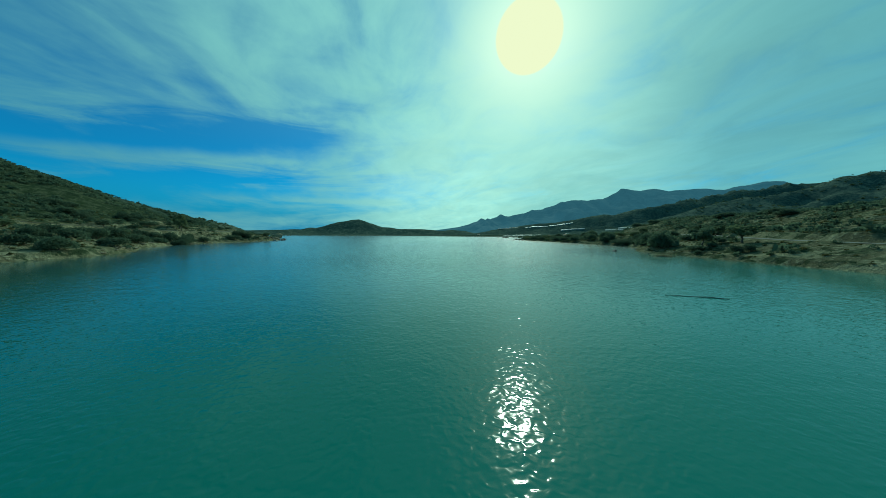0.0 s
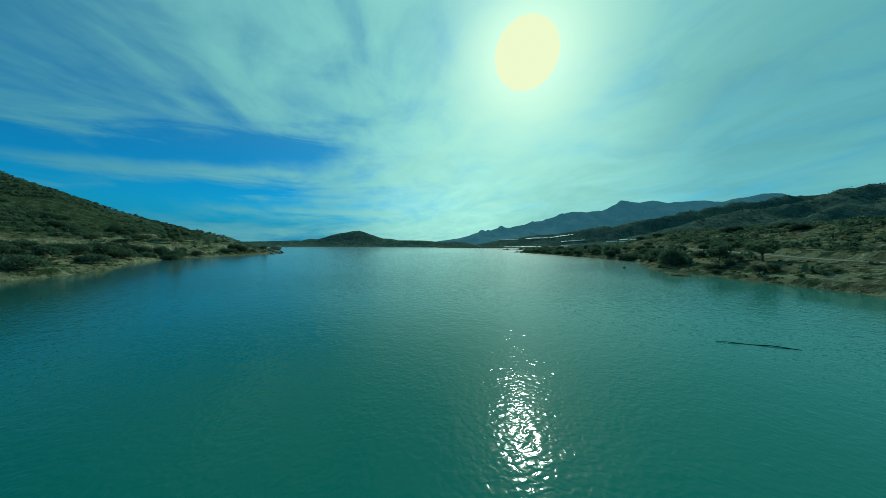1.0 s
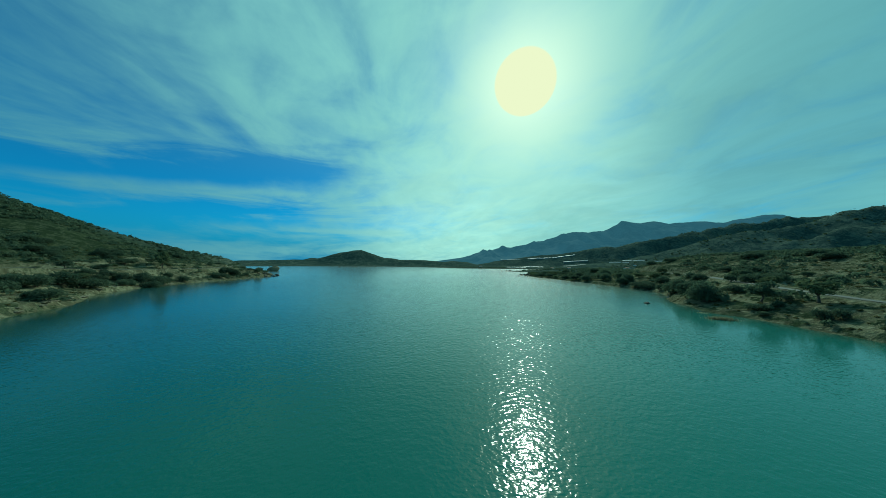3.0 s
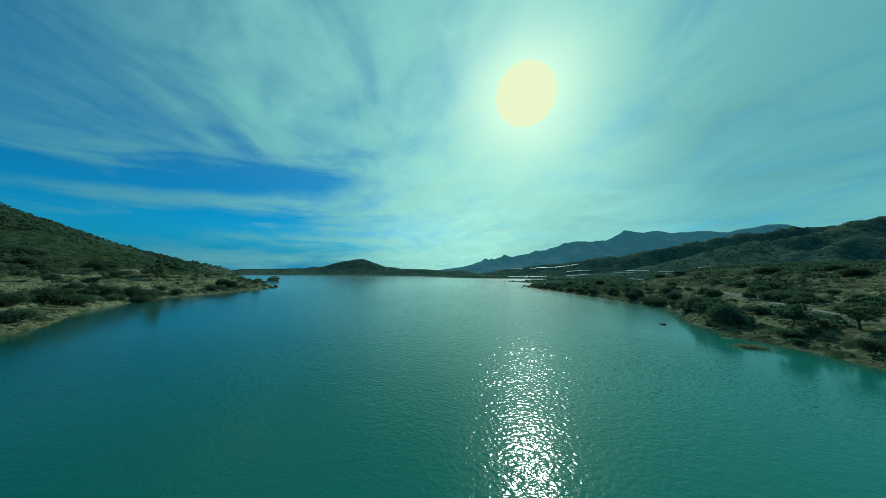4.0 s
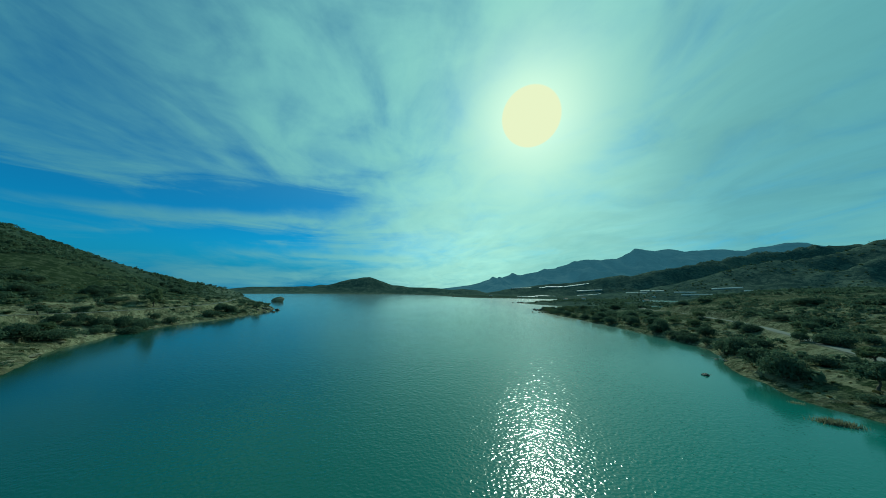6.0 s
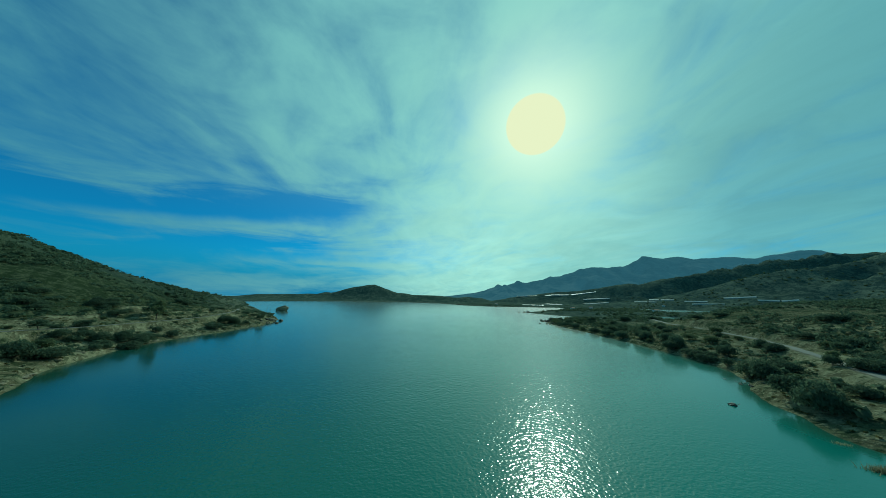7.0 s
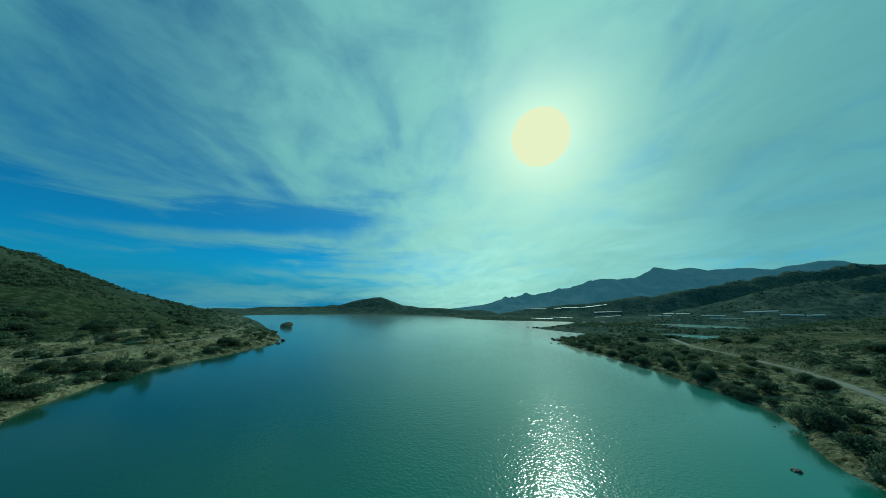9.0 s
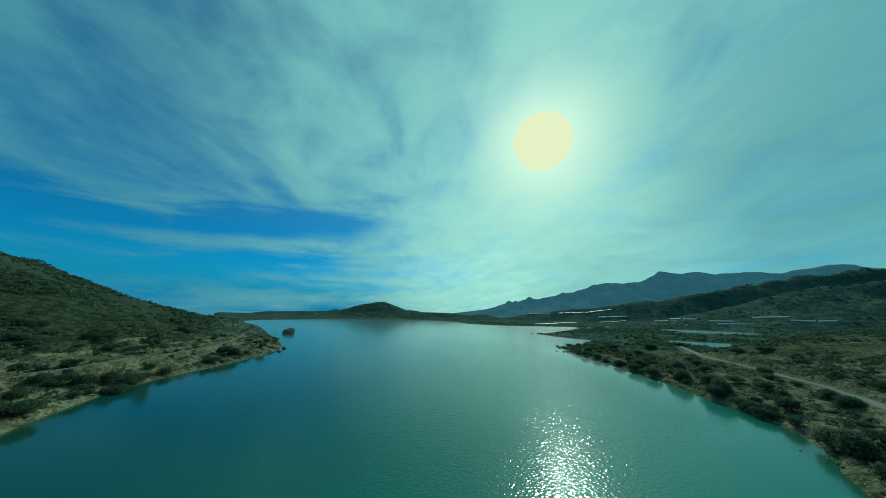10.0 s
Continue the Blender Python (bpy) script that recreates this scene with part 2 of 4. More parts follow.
    return material(name, build)


def leaf_material(name, dark, light):
    def build(n):
        one = n.add("ShaderNodeObjectInfo").outputs["Random"]
        leaf = n.add("ShaderNodeNewGeometry").outputs["Random Per Island"]
        c = n.mix(n.maths("ADD", n.maths("MULTIPLY", leaf, 0.55), n.maths("MULTIPLY", one, 0.45)), dark, light)
        face = n.add("ShaderNodeBsdfPrincipled", {"Base Color": c, "Roughness": 0.8, "Specular IOR Level": 0.04})
        back = n.add("ShaderNodeBsdfTranslucent", {"Color": c})
        return n.add("ShaderNodeMixShader", {0: 0.5, 1: face.outputs[0], 2: back.outputs[0]}).outputs[0]
    return material(name, build)


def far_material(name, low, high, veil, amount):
    """A far range, with distance haze painted into its surface as a bluish glow."""
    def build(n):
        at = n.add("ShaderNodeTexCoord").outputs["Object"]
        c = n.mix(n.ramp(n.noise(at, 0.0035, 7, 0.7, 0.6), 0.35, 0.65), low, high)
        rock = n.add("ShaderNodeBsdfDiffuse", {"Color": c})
        # emission mixed into the rock stands in for haze
        haze_glow = n.add("ShaderNodeEmission", {"Color": (*veil, 1), "Strength": 1.0})
        return n.add("ShaderNodeMixShader", {0: amount, 1: rock.outputs[0], 2: haze_glow.outputs[0]}).outputs[0]
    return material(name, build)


GROUND = ground_material()
# lake: darker west tone, then the east tone with its brightness painted in
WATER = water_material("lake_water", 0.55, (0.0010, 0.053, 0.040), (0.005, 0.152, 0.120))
POND = water_material("pond_water", 0.9, (0.08, 0.40, 0.37), (0.11, 0.47, 0.43))
LEAF_DARK = leaf_material("dark_leaves", (0.050, 0.080, 0.052), (0.135, 0.182, 0.110))
LEAF_OLIVE = leaf_material("olive_leaves", (0.062, 0.088, 0.046), (0.18, 0.215, 0.11))
LEAF_DRY = leaf_material("dry_tufts", (0.060, 0.062, 0.022), (0.20, 0.175, 0.075))
BARK = plain("bark", (0.11, 0.085, 0.06), 0.9, grain=14, bump=0.6)
ROCK = plain("sandy_rock", (0.20, 0.165, 0.10), 0.9, grain=1.4, vary=0.5, bump=0.8)
WET_ROCK = plain("dark_rock", (0.055, 0.05, 0.038), 0.7, grain=2.5, vary=0.5, bump=0.8)
TRACK = plain("dusty_track", (0.155, 0.147, 0.12), 0.95, grain=0.5, vary=0.5)
REED = leaf_material("grey_reeds", (0.16, 0.16, 0.10), (0.36, 0.35, 0.22))
DEAD_WOOD = plain("wet_dead_wood", (0.035, 0.03, 0.024), 0.6, grain=9, bump=0.5)


def film_material():
    """Milky plastic film that lets the light through."""
    def build(n):
        at = n.add("ShaderNodeTexCoord").outputs["Object"]
        c = n.mix(n.noise(at, 0.15, 4), (0.40, 0.42, 0.40), (0.58, 0.60, 0.57))
        face = n.add("ShaderNodeBsdfPrincipled", {"Base Color": c, "Roughness": 0.35})
        back = n.add("ShaderNodeBsdfTranslucent", {"Color": c})
        return n.add("ShaderNodeMixShader", {0: 0.3, 1: face.outputs[0], 2: back.outputs[0]}).outputs[0]
    return material("greenhouse_film", build)


FILM = film_material()
WALL = plain("whitewashed_wall", (0.72, 0.70, 0.64), 0.8, grain=1.0, vary=0.1)
TILE = plain("clay_roof", (0.33, 0.16, 0.09), 0.85, grain=2.0)
FRAME = plain("grey_frame", (0.35, 0.36, 0.36), 0.5, 0.4)
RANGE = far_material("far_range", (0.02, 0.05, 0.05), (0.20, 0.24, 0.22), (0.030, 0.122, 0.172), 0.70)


# ---- the lie of the land: noise, the lake's outline, hills ----
def lattice(ix, iy, seed):
    h = (ix * 374761393 + iy * 668265263 + seed * 974634777) & 0xFFFFFFFF
    h = ((h ^ (h >> 13)) * 1274126177) & 0xFFFFFFFF
    return ((h ^ (h >> 16)) & 0xFFFF) / 32767.5 - 1.0


def value_noise(x, y, seed=0):
    fx, fy = np.floor(x), np.floor(y)
    ix, iy = fx.astype(np.int64), fy.astype(np.int64)
    u, v = x - fx, y - fy
    u, v = u * u * u * (u * (u * 6 - 15) + 10), v * v * v * (v * (v * 6 - 15) + 10)
    a, b = lattice(ix, iy, seed), lattice(ix + 1, iy, seed)
    c, d = lattice(ix, iy + 1, seed), lattice(ix + 1, iy + 1, seed)
    return (a * (1 - u) + b * u) * (1 - v) + (c * (1 - u) + d * u) * v


def fbm(x, y, size, octaves=4, seed=0):
    total, amp, norm = 0.0, 1.0, 0.0
    for k in range(octaves):
        total = total + amp * value_noise(x / size * 2 ** k + 17.3 * k, y / size * 2 ** k - 9.1 * k, seed + k)
        norm += amp
        amp *= 0.5
    return total / norm


def smooth(a, b, x):
    t = np.clip((x - a) / (b - a), 0, 1)
    return t * t * (3 - 2 * t)


EAST_SHORE = [(75, -260), (62, -70), (58, 0), (60, 35), (60, 47), (60, 55), (62, 63), (60, 71), (63, 80), (67, 91), (76, 102),
              (85, 116), (87, 128), (89, 140), (89, 155), (90, 168), (90, 181), (88, 197), (88, 213), (87, 237), (84, 271), (92, 314),
              (108, 322), (135, 372), (170, 420), (150, 450), (133, 480), (126, 540), (150, 575), (260, 760), (420, 1090), (235, 1000)]
FAR_SHORE = [(133, 960), (40, 984), (0, 1080), (-95, 1420), (-283, 1560), (-418, 1450), (-531, 1202), (-580, 900), (-600, 727), (-520, 600)]
WEST_SHORE = [(-403, 514), (-250, 350), (-190, 285), (-152, 244), (-136, 217), (-132, 205), (-122, 168), (-121, 150), (-122, 137),
              (-117, 118), (-109, 100), (-101, 87), (-89, 76), (-80, 66), (-74, 56), (-72, 45), (-72, 35), (-74, 0), (-72, -80), (-80, -260)]


def rounded(points, closed, times=2):
    p = np.array(points, float)
    for _ in range(times):
        q = np.roll(p, -1, axis=0) if closed else p[1:]
        r = p if closed else p[:-1]
        cut = np.stack([r * 0.75 + q * 0.25, r * 0.25 + q * 0.75], 1).reshape(-1, p.shape[1])
        p = cut if closed else np.vstack([p[:1], cut, p[-1:]])
    return p


LAKE = rounded(EAST_SHORE + FAR_SHORE + WEST_SHORE, True)


def line_distance(x, y, line):
    """The distance to a line of points, and the third and later columns of the line at the nearest place."""
    best = np.full(x.shape, 1e9)
    extra = [np.zeros(x.shape) for _ in range(line.shape[1] - 2)]
    for a, b in zip(line[:-1], line[1:]):
        d = b[:2] - a[:2]
        t = np.clip(((x - a[0]) * d[0] + (y - a[1]) * d[1]) / max(d @ d, 1e-9), 0, 1)
        r = np.hypot(x - a[0] - t * d[0], y - a[1] - t * d[1])
        near = r < best
        best = np.where(near, r, best)
        for k, e in enumerate(extra):
            extra[k] = np.where(near, a[k + 2] * (1 - t) + b[k + 2] * t, e)
    return best, extra


def shore_distance(x, y):
    """Metres from the water's edge: positive on land."""
    best, _ = line_distance(x, y, np.vstack([LAKE, LAKE[:1]]))
    inside = np.zeros(x.shape, bool)
    for a, b in zip(LAKE, np.roll(LAKE, -1, axis=0)):
        if a[1] != b[1]:
            inside ^= ((a[1] > y) != (b[1] > y)) & (x < (b[0] - a[0]) * (y - a[1]) / (b[1] - a[1]) + a[0])
    return np.where(inside, -best, best)


# height of the east bank by the distance from the water
EAST_RISE = [(0, 8, 20, 32, 46, 64, 82, 150, 250, 400), (0, 2.0, 3.6, 4.8, 8.2, 12.2, 14, 19, 24, 30)]

# crest lines: x, y, height of the crest, half-width of its slopes
FAR_HILL = np.array([(-1150, 1270, 3, 120), (-1040, 1330, 19, 150), (-860, 1450, 28, 180), (-760, 1560, 46, 200), (-680, 1590, 68, 220), (-590, 1620, 88, 230),
                     (-527, 1650, 96, 240), (-460, 1660, 74, 220), (-390, 1700, 56, 200), (-300, 1760, 45, 200), (-120, 1800, 42, 200), (150, 1850, 34, 200)], float)
EAST_HILL = np.array([(560, 1180, 10, 220), (760, 1130, 36, 330), (880, 1080, 68, 400), (1130, 980, 150, 480), (1330, 960, 172, 500),
                      (1560, 860, 200, 560), (1800, 700, 260, 560), (2100, 400, 290, 600)], float)
FOOT_HILL = np.array([(400, 2050, 45, 260), (900, 1900, 112, 330), (1330, 1720, 184, 420), (1640, 1790, 240, 480), (1960, 1900, 300, 560), (2130, 1940, 330, 600),
                      (2400, 1950, 366, 640), (2650, 1930, 404, 680), (3000, 1900, 390, 700)], float)
# ponds: centre, half-axes, turn, water level
PONDS = [(280, 368, 44, 44, -40, 3.4), (618, 800, 74, 150, -40, 6.0)]
# dirt roads: x, y, level, half-width
WEST_ROAD = rounded([(-106, 40, 9.5, 1.1), (-120, 70, 8.2, 1.1), (-129, 97, 7.2, 1.1), (-131, 109, 6.6, 1.1), (-136, 126, 6.3, 1.1), (-139, 148, 6.2, 1.7),
                     (-146, 176, 6.3, 1.1), (-166, 215, 7.0, 1.1), (-184, 238, 7.4, 1.1)], False)
EAST_ROAD = rounded([(78, 10, 3.4, 2.0), (76, 35, 3.6, 2.0), (77, 55, 4.0, 2.0), (82, 70, 4.6, 2.0), (90, 86, 5.2, 2.0), (100, 101, 5.5, 2.0), (110, 116, 5.7, 2.0),
                     (121, 132, 6.0, 2.0), (127, 148, 6.5, 2.0), (130, 165, 7.0, 2.0), (134, 185, 7.6, 2.0), (138, 203, 7.6, 2.1), (149, 226, 6.9, 2.1), (164, 250, 6.2, 2.1), (186, 288, 5.2, 2.0), (206, 322, 4.6, 1.8)], False)


# bare trodden strips along the banks, and their half-widths
TRODDEN = [([(-150, 106), (-150, 112), (-152, 119), (-155, 128), (-158, 139), (-165, 156)], 2.6),
           ([(-120, 92), (-124, 99), (-125, 105), (-125, 111)], 1.1),
           ([(-107, 86), (-109, 91), (-110, 97), (-116, 106), (-119, 113)], 1.3),
           ([(115, 186), (112, 169), (110, 154), (112, 145), (106, 131), (105, 122)], 1.2),
           ([(141, 196), (142, 174), (147, 161), (141, 144), (142, 135)], 1.3)]


def ridges(x, y):
    h = np.zeros(x.shape)
    for crest in (FAR_HILL, EAST_HILL, FOOT_HILL):
        d, (top, wide) = line_distance(x, y, crest)
        k = np.clip(d / wide, 0, 1)
        gully = 1 + 0.35 * fbm(x, y, 150, 4, 31) * k
        cut = np.abs(fbm(x, y, 230, 4, 43)) * np.minimum(k * (1 - k) * 4, 1)
        h = np.maximum(h, top * (1 - smooth(0, 1, k ** (0.8 * gully))) * (1 - 0.75 * cut) + 0.07 * top * fbm(x, y, 90, 4, 37) * (1 - k))
    return h


def land_height(x, y, roads=True):
    x, y = np.asarray(x, float), np.asarray(y, float)
    s = shore_distance(x, y)
    far = smooth(150, 700, np.hypot(x, y))
    s = s + (1.0 * fbm(x, y, 8, 3, 3) + 1.0 * fbm(x, y, 26, 2, 5)) * (1 - 0.5 * far) * smooth(-30, 0, s)
    land = np.maximum(s, 0)
    west = smooth(-20, -50, x) * smooth(400, 285, y - 0.3 * x)
    hill = 0.175 * land + 0.00115 * land ** 2
    hill = -7 * np.logaddexp(-np.minimum(hill, 200) / 7, -66 / 7)
    hill = hill - np.minimum(0.28 * np.maximum(land - 160, 0), 60)
    east = smooth(20, 50, x)
    u = y - 0.6 * x
    rise = np.interp(land, EAST_RISE[0], EAST_RISE[1]) * (0.09 + 0.91 * smooth(165, 92, u))
    plain = np.minimum(0.04 * land, 2.6 + 0.004 * np.maximum(land - 80, 0))
    h = plain + (hill - plain * 0.5) * west * (land > 0) + rise * east * (1 - west)
    rough = smooth(2, 25, land)
    h = h + rough * (0.9 * fbm(x, y, 26, 4, 11) + 0.5 * fbm(x, y, 7, 3, 13)) * (1 - 0.6 * far)
    h = h + west * smooth(20, 90, land) * (3.2 * fbm(x, y, 70, 4, 17) - 2.0 * np.abs(fbm(x, y, 45, 3, 19)))
    h = h + (0.7 + 0.5 * west) * smooth(0.2, 1.6, land) * smooth(-0.6, 0.3, fbm(x, y, 20, 2, 23)) * (1 - far)
    ledge = fbm(x, y, 13, 3, 27)
    h = h + west * smooth(3, 8, land) * smooth(60, 30, land) * 0.9 * smooth(0.0, 0.12, ledge)
    # worn terraces: level treads and short risers that come and go along the slope
    tread = h / 1.5 + 0.5 * fbm(x, y, 40, 3, 29)
    part_up = tread - np.floor(tread)
    worn = np.where(x < 0, 1.0, 0.7) * smooth(2, 7, land) * smooth(95, 50, land) * smooth(-0.35, 0.1, fbm(x, y, 34, 2, 33)) * smooth(420, 250, y)
    h = h + 1.5 * (smooth(0.62, 0.98, part_up) - part_up) * 0.85 * worn
    h = h + 9.0 * np.exp(-((x + 262) ** 2 + (y - 262) ** 2) / 40 ** 2) * smooth(2, 25, land)
    h = h - 5.0 * np.exp(-((x + 214) ** 2 + (y - 212) ** 2) / 34 ** 2) * smooth(2, 25, land)
    h = h + 9.5 * np.exp(-((x + 248) ** 2 + (y - 300) ** 2) / 34 ** 2) * smooth(2, 25, land)
    h = np.maximum(h, 0.12 * np.minimum(land, 3))
    h = h + ridges(x, y) * smooth(5, 120, land)
    h = np.where(s < 0, np.maximum(0.22 * s, -7), h + 0.02)
    # the open sea in the west
    side = 0.70 * (x + 200) + 0.714 * (y - 227)
    r = np.hypot(x, y)
    sea = np.maximum(smooth(20, -90, side) * smooth(650, 950, r), smooth(2300, 2700, r) * smooth(-0.10, -0.30, x / np.maximum(r, 1)))
    h = h + (-25 - h) * sea
    for px, py, a, b, turn, level in PONDS:
        c, k = math.cos(math.radians(turn)), math.sin(math.radians(turn))
        r = np.hypot(((x - px) * c + (y - py) * k) / a, (-(x - px) * k + (y - py) * c) / b) + 0.1 * fbm(x, y, 20, 2, 41)
        h = h + (level - 0.8 - h) * smooth(1.35, 0.9, r)
    if roads:
        for road in (WEST_ROAD, EAST_ROAD):
            if road is not None:
                d, (level, wide) = line_distance(x, y, road)
                h = h + (level - h) * smooth(wide * 2.3, wide * 1.3, d)
    return h



# ---- ground, lake, ponds, far range ----
def mesh_from(name, verts, faces, mat, smooth_faces=False):
    me = bpy.data.meshes.new(name)
    verts, faces = np.asarray(verts, np.float32), np.asarray(faces, np.int32)
    k = faces.shape[1]
    me.vertices.add(len(verts))
    me.vertices.foreach_set("co", verts.ravel())
    me.loops.add(faces.size)
    me.loops.foreach_set("vertex_index", faces.ravel())
    me.polygons.add(len(faces))
    me.polygons.foreach_set("loop_start", np.arange(0, faces.size, k, dtype=np.int32))
    me.polygons.foreach_set("loop_total", np.full(len(faces), k, np.int32))
    me.polygons.foreach_set("use_smooth", np.full(len(faces), smooth_faces))
    me.update(calc_edges=True)
    me.materials.append(mat)
    return me


def put_attribute(me, name, values):
    me.attributes.new(name, "FLOAT", "POINT").data.foreach_set("value", np.asarray(values, np.float32))


def grid_faces(rows, cols):
    i = np.arange(rows * cols).reshape(rows, cols)
    return np.stack([i[:-1, :-1], i[:-1, 1:], i[1:, 1:], i[1:, :-1]], -1).reshape(-1, 4)


def build_ground():
    turns = np.concatenate([np.linspace(-180, -74, 34, endpoint=False), np.linspace(-74, 74, 520, endpoint=False), np.linspace(74, 180, 35)])
    rings = np.concatenate([np.geomspace(24, 420, 240, endpoint=False), np.geomspace(420, 4900, 120)])
    a, r = np.meshgrid(np.radians(turns), rings)
    x, y = r * np.sin(a), 15 + r * np.cos(a)
    z = land_height(x.ravel(), y.ravel()).reshape(x.shape)
    z[-1] -= 5
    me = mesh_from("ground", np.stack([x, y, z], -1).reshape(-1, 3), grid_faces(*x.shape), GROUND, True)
    x, y, z = x.ravel(), y.ravel(), z.ravel()
    s = shore_distance(x, y)
    dw, _ = line_distance(x, y, WEST_ROAD)
    de, _ = line_distance(x, y, EAST_ROAD)
    put_attribute(me, "track", 0.5 * smooth(2.8, 1.4, de))
    west = smooth(-20, -50, x)
    bare = np.where(x < 0, 0.35, 0.35) * smooth(1.5, 0.2, s) * smooth(-0.35, 0.35, fbm(x, y, 10, 3, 57))
    bare = np.maximum(bare, smooth(7, 2, de) * 0.35)
    bare = np.maximum(bare, 0.45 * smooth(6, 2, dw) * smooth(0.0, 0.4, fbm(x, y, 9, 4, 53)))
    # worn ledges and goat paths along the banks
    wave = s + 3.0 * fbm(x, y, 20, 3, 63)
    steps = smooth(0.55, 0.95, np.sin(wave * 0.95)) * smooth(-0.40, 0.05, fbm(x, y, 24, 3, 67)) * smooth(1, 3, s) * smooth(48, 30, s)
    bare = np.maximum(bare, steps)
    for line, half in TRODDEN:
        d, _ = line_distance(x, y, rounded(line, False))
        bare = np.maximum(bare, 0.95 * smooth(1.6 * half, 0.6 * half, d + half * fbm(x, y, 5, 3, 93)))
    put_attribute(me, "bare", bare)
    put_attribute(me, "green", 0.06 + west * (smooth(24, 60, s) * 0.70 - 0.12) + 0.16 * fbm(x, y, 60, 3, 59) + 0.22 * smooth(250, 700, np.hypot(x, y)))
    # grows with distance, for far bushes and the haze put into the colour
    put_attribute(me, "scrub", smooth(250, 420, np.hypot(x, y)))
    return tagged(new("ground", me), "dry tan earth with olive grass and low scrub around the lake", "ground", kind="structure")


def build_lake():
    turns = np.concatenate([np.linspace(-180, -70, 40, endpoint=False), np.linspace(-70, 70, 240, endpoint=False), np.linspace(70, 180, 41)])
    rings = np.concatenate([[0.0], np.geomspace(20, 30000, 210)])
    a, r = np.meshgrid(np.radians(turns), rings)
    x, y = r * np.sin(a), 15 + r * np.cos(a)
    s = shore_distance(x.ravel(), y.ravel())
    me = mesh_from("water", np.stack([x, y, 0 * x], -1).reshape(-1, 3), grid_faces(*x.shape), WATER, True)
    put_attribute(me, "shallow", 0.75 * smooth(-6, 0.5, s + 1.5 * fbm(x.ravel(), y.ravel(), 12, 2, 61)))
    put_attribute(me, "lee", smooth(-34, -8, s + 6 * fbm(x.ravel(), y.ravel(), 30, 2, 69)) * smooth(700, 300, r.ravel()))
    return tagged(new("water", me), "rippled turquoise lake water glittering under the sun", "lake", kind="structure")


def build_pond(px, py, a, b, turn, level):
    t = np.radians(np.arange(0, 360, 6))
    c, k = math.cos(radians(turn)), math.sin(radians(turn))
    u, v = 1.3 * a * np.cos(t), 1.3 * b * np.sin(t)
    rim = np.stack([px + u * c - v * k, py + u * k + v * c, np.full(len(t), level)], 1)
    n = len(t)
    verts = np.vstack([rim, [[px, py, level]]])
    me = mesh_from("pond", verts, [(i, (i + 1) % n, n) for i in range(n)], POND)
    return tagged(new("pond", me), "still pale pond water beyond the bank", "pond", kind="structure")


RANGE_CREST = [(-150, 14), (-60, 18), (13, 28), (67, 37), (100, 46), (132, 58), (146, 69), (158, 56), (168, 70), (180, 66), (208, 76), (218, 85), (235, 77),
               (248, 79), (280, 85), (318, 93), (340, 106), (355, 102), (372, 106), (411, 118), (447, 133), (480, 139), (521, 144), (586, 144), (600, 146)]
RANGE_CREST += [(633, 161), (655, 173), (677, 187), (700, 186), (750, 178), (803, 187), (853, 179), (929, 186), (967, 186), (1018, 187), (1070, 187),
                (1107, 194), (1155, 203), (1180, 210), (1227, 218), (1283, 217), (1340, 209), (1391, 208), (1600, 200), (2200, 205)]


def build_range():
    """The far mountain range: crest heights against the way across at 1000 m ahead, built at more than four times that distance."""
    far = 4.3
    crest = np.array(RANGE_CREST, float)
    x = np.linspace(-150, 2200, 700)
    top = np.interp(x, crest[:, 0], crest[:, 1])
    crag = smooth(60, 160, x) * smooth(720, 520, x)
    top = top + (2.5 * fbm(x, x * 0, 18, 3, 71)) * (0.35 + crag) + 2
    depth = np.linspace(-1, 0.6, 34)
    xx, dd = np.meshgrid(x, depth)
    fall = np.where(dd < 0, 1 - np.abs(dd) ** 0.9, 1 - dd)
    spur = 1 + 0.5 * fbm(xx, dd * 160, 70, 4, 77) * np.minimum(np.abs(dd) * 3, 1)
    zz = top * np.clip(fall * spur, 0, None) * (np.abs(dd) > 0.001) + top * (np.abs(dd) <= 0.001)
    yy = 1000 + dd * 330
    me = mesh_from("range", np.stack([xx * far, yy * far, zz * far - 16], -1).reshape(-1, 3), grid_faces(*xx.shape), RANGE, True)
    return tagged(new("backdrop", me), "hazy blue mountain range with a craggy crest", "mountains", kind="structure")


def build_road(line, half, label):
    """A thin worn strip laid along a road line, with uneven edges."""
    step = np.hypot(*np.diff(line[:, :2], axis=0).T)
    far = np.concatenate([[0], np.cumsum(step)])
    t = np.arange(0, far[-1], 1.0)
    x, y, z = (np.interp(t, far, line[:, k]) for k in range(3))
    dx, dy = np.gradient(x), np.gradient(y)
    n = np.hypot(dx, dy)
    rows = []
    for k in (-1, -0.45, 0.45, 1):
        w = half * (k + 0.5 * np.sign(k) * (abs(k) == 1) * fbm(t + 40 * k, t * 0, 9, 3, 91))
        rows.append(np.stack([x + dy / n * w, y - dx / n * w, z + (0.10 if abs(k) == 1 else 0.16)], 1))
    me = mesh_from("road", np.concatenate(rows), grid_faces(4, len(t)), TRACK, True)
    return tagged(new("road", me), label, "dirt road", kind="structure")


ground = build_ground()
build_road(EAST_ROAD, 1.2, "pale dusty dirt road along the east bank")
build_road(WEST_ROAD, 0.7, "narrow pale dirt track along the west bank")
lake = build_lake()
for pond in PONDS:
    build_pond(*pond)
mountains = build_range()



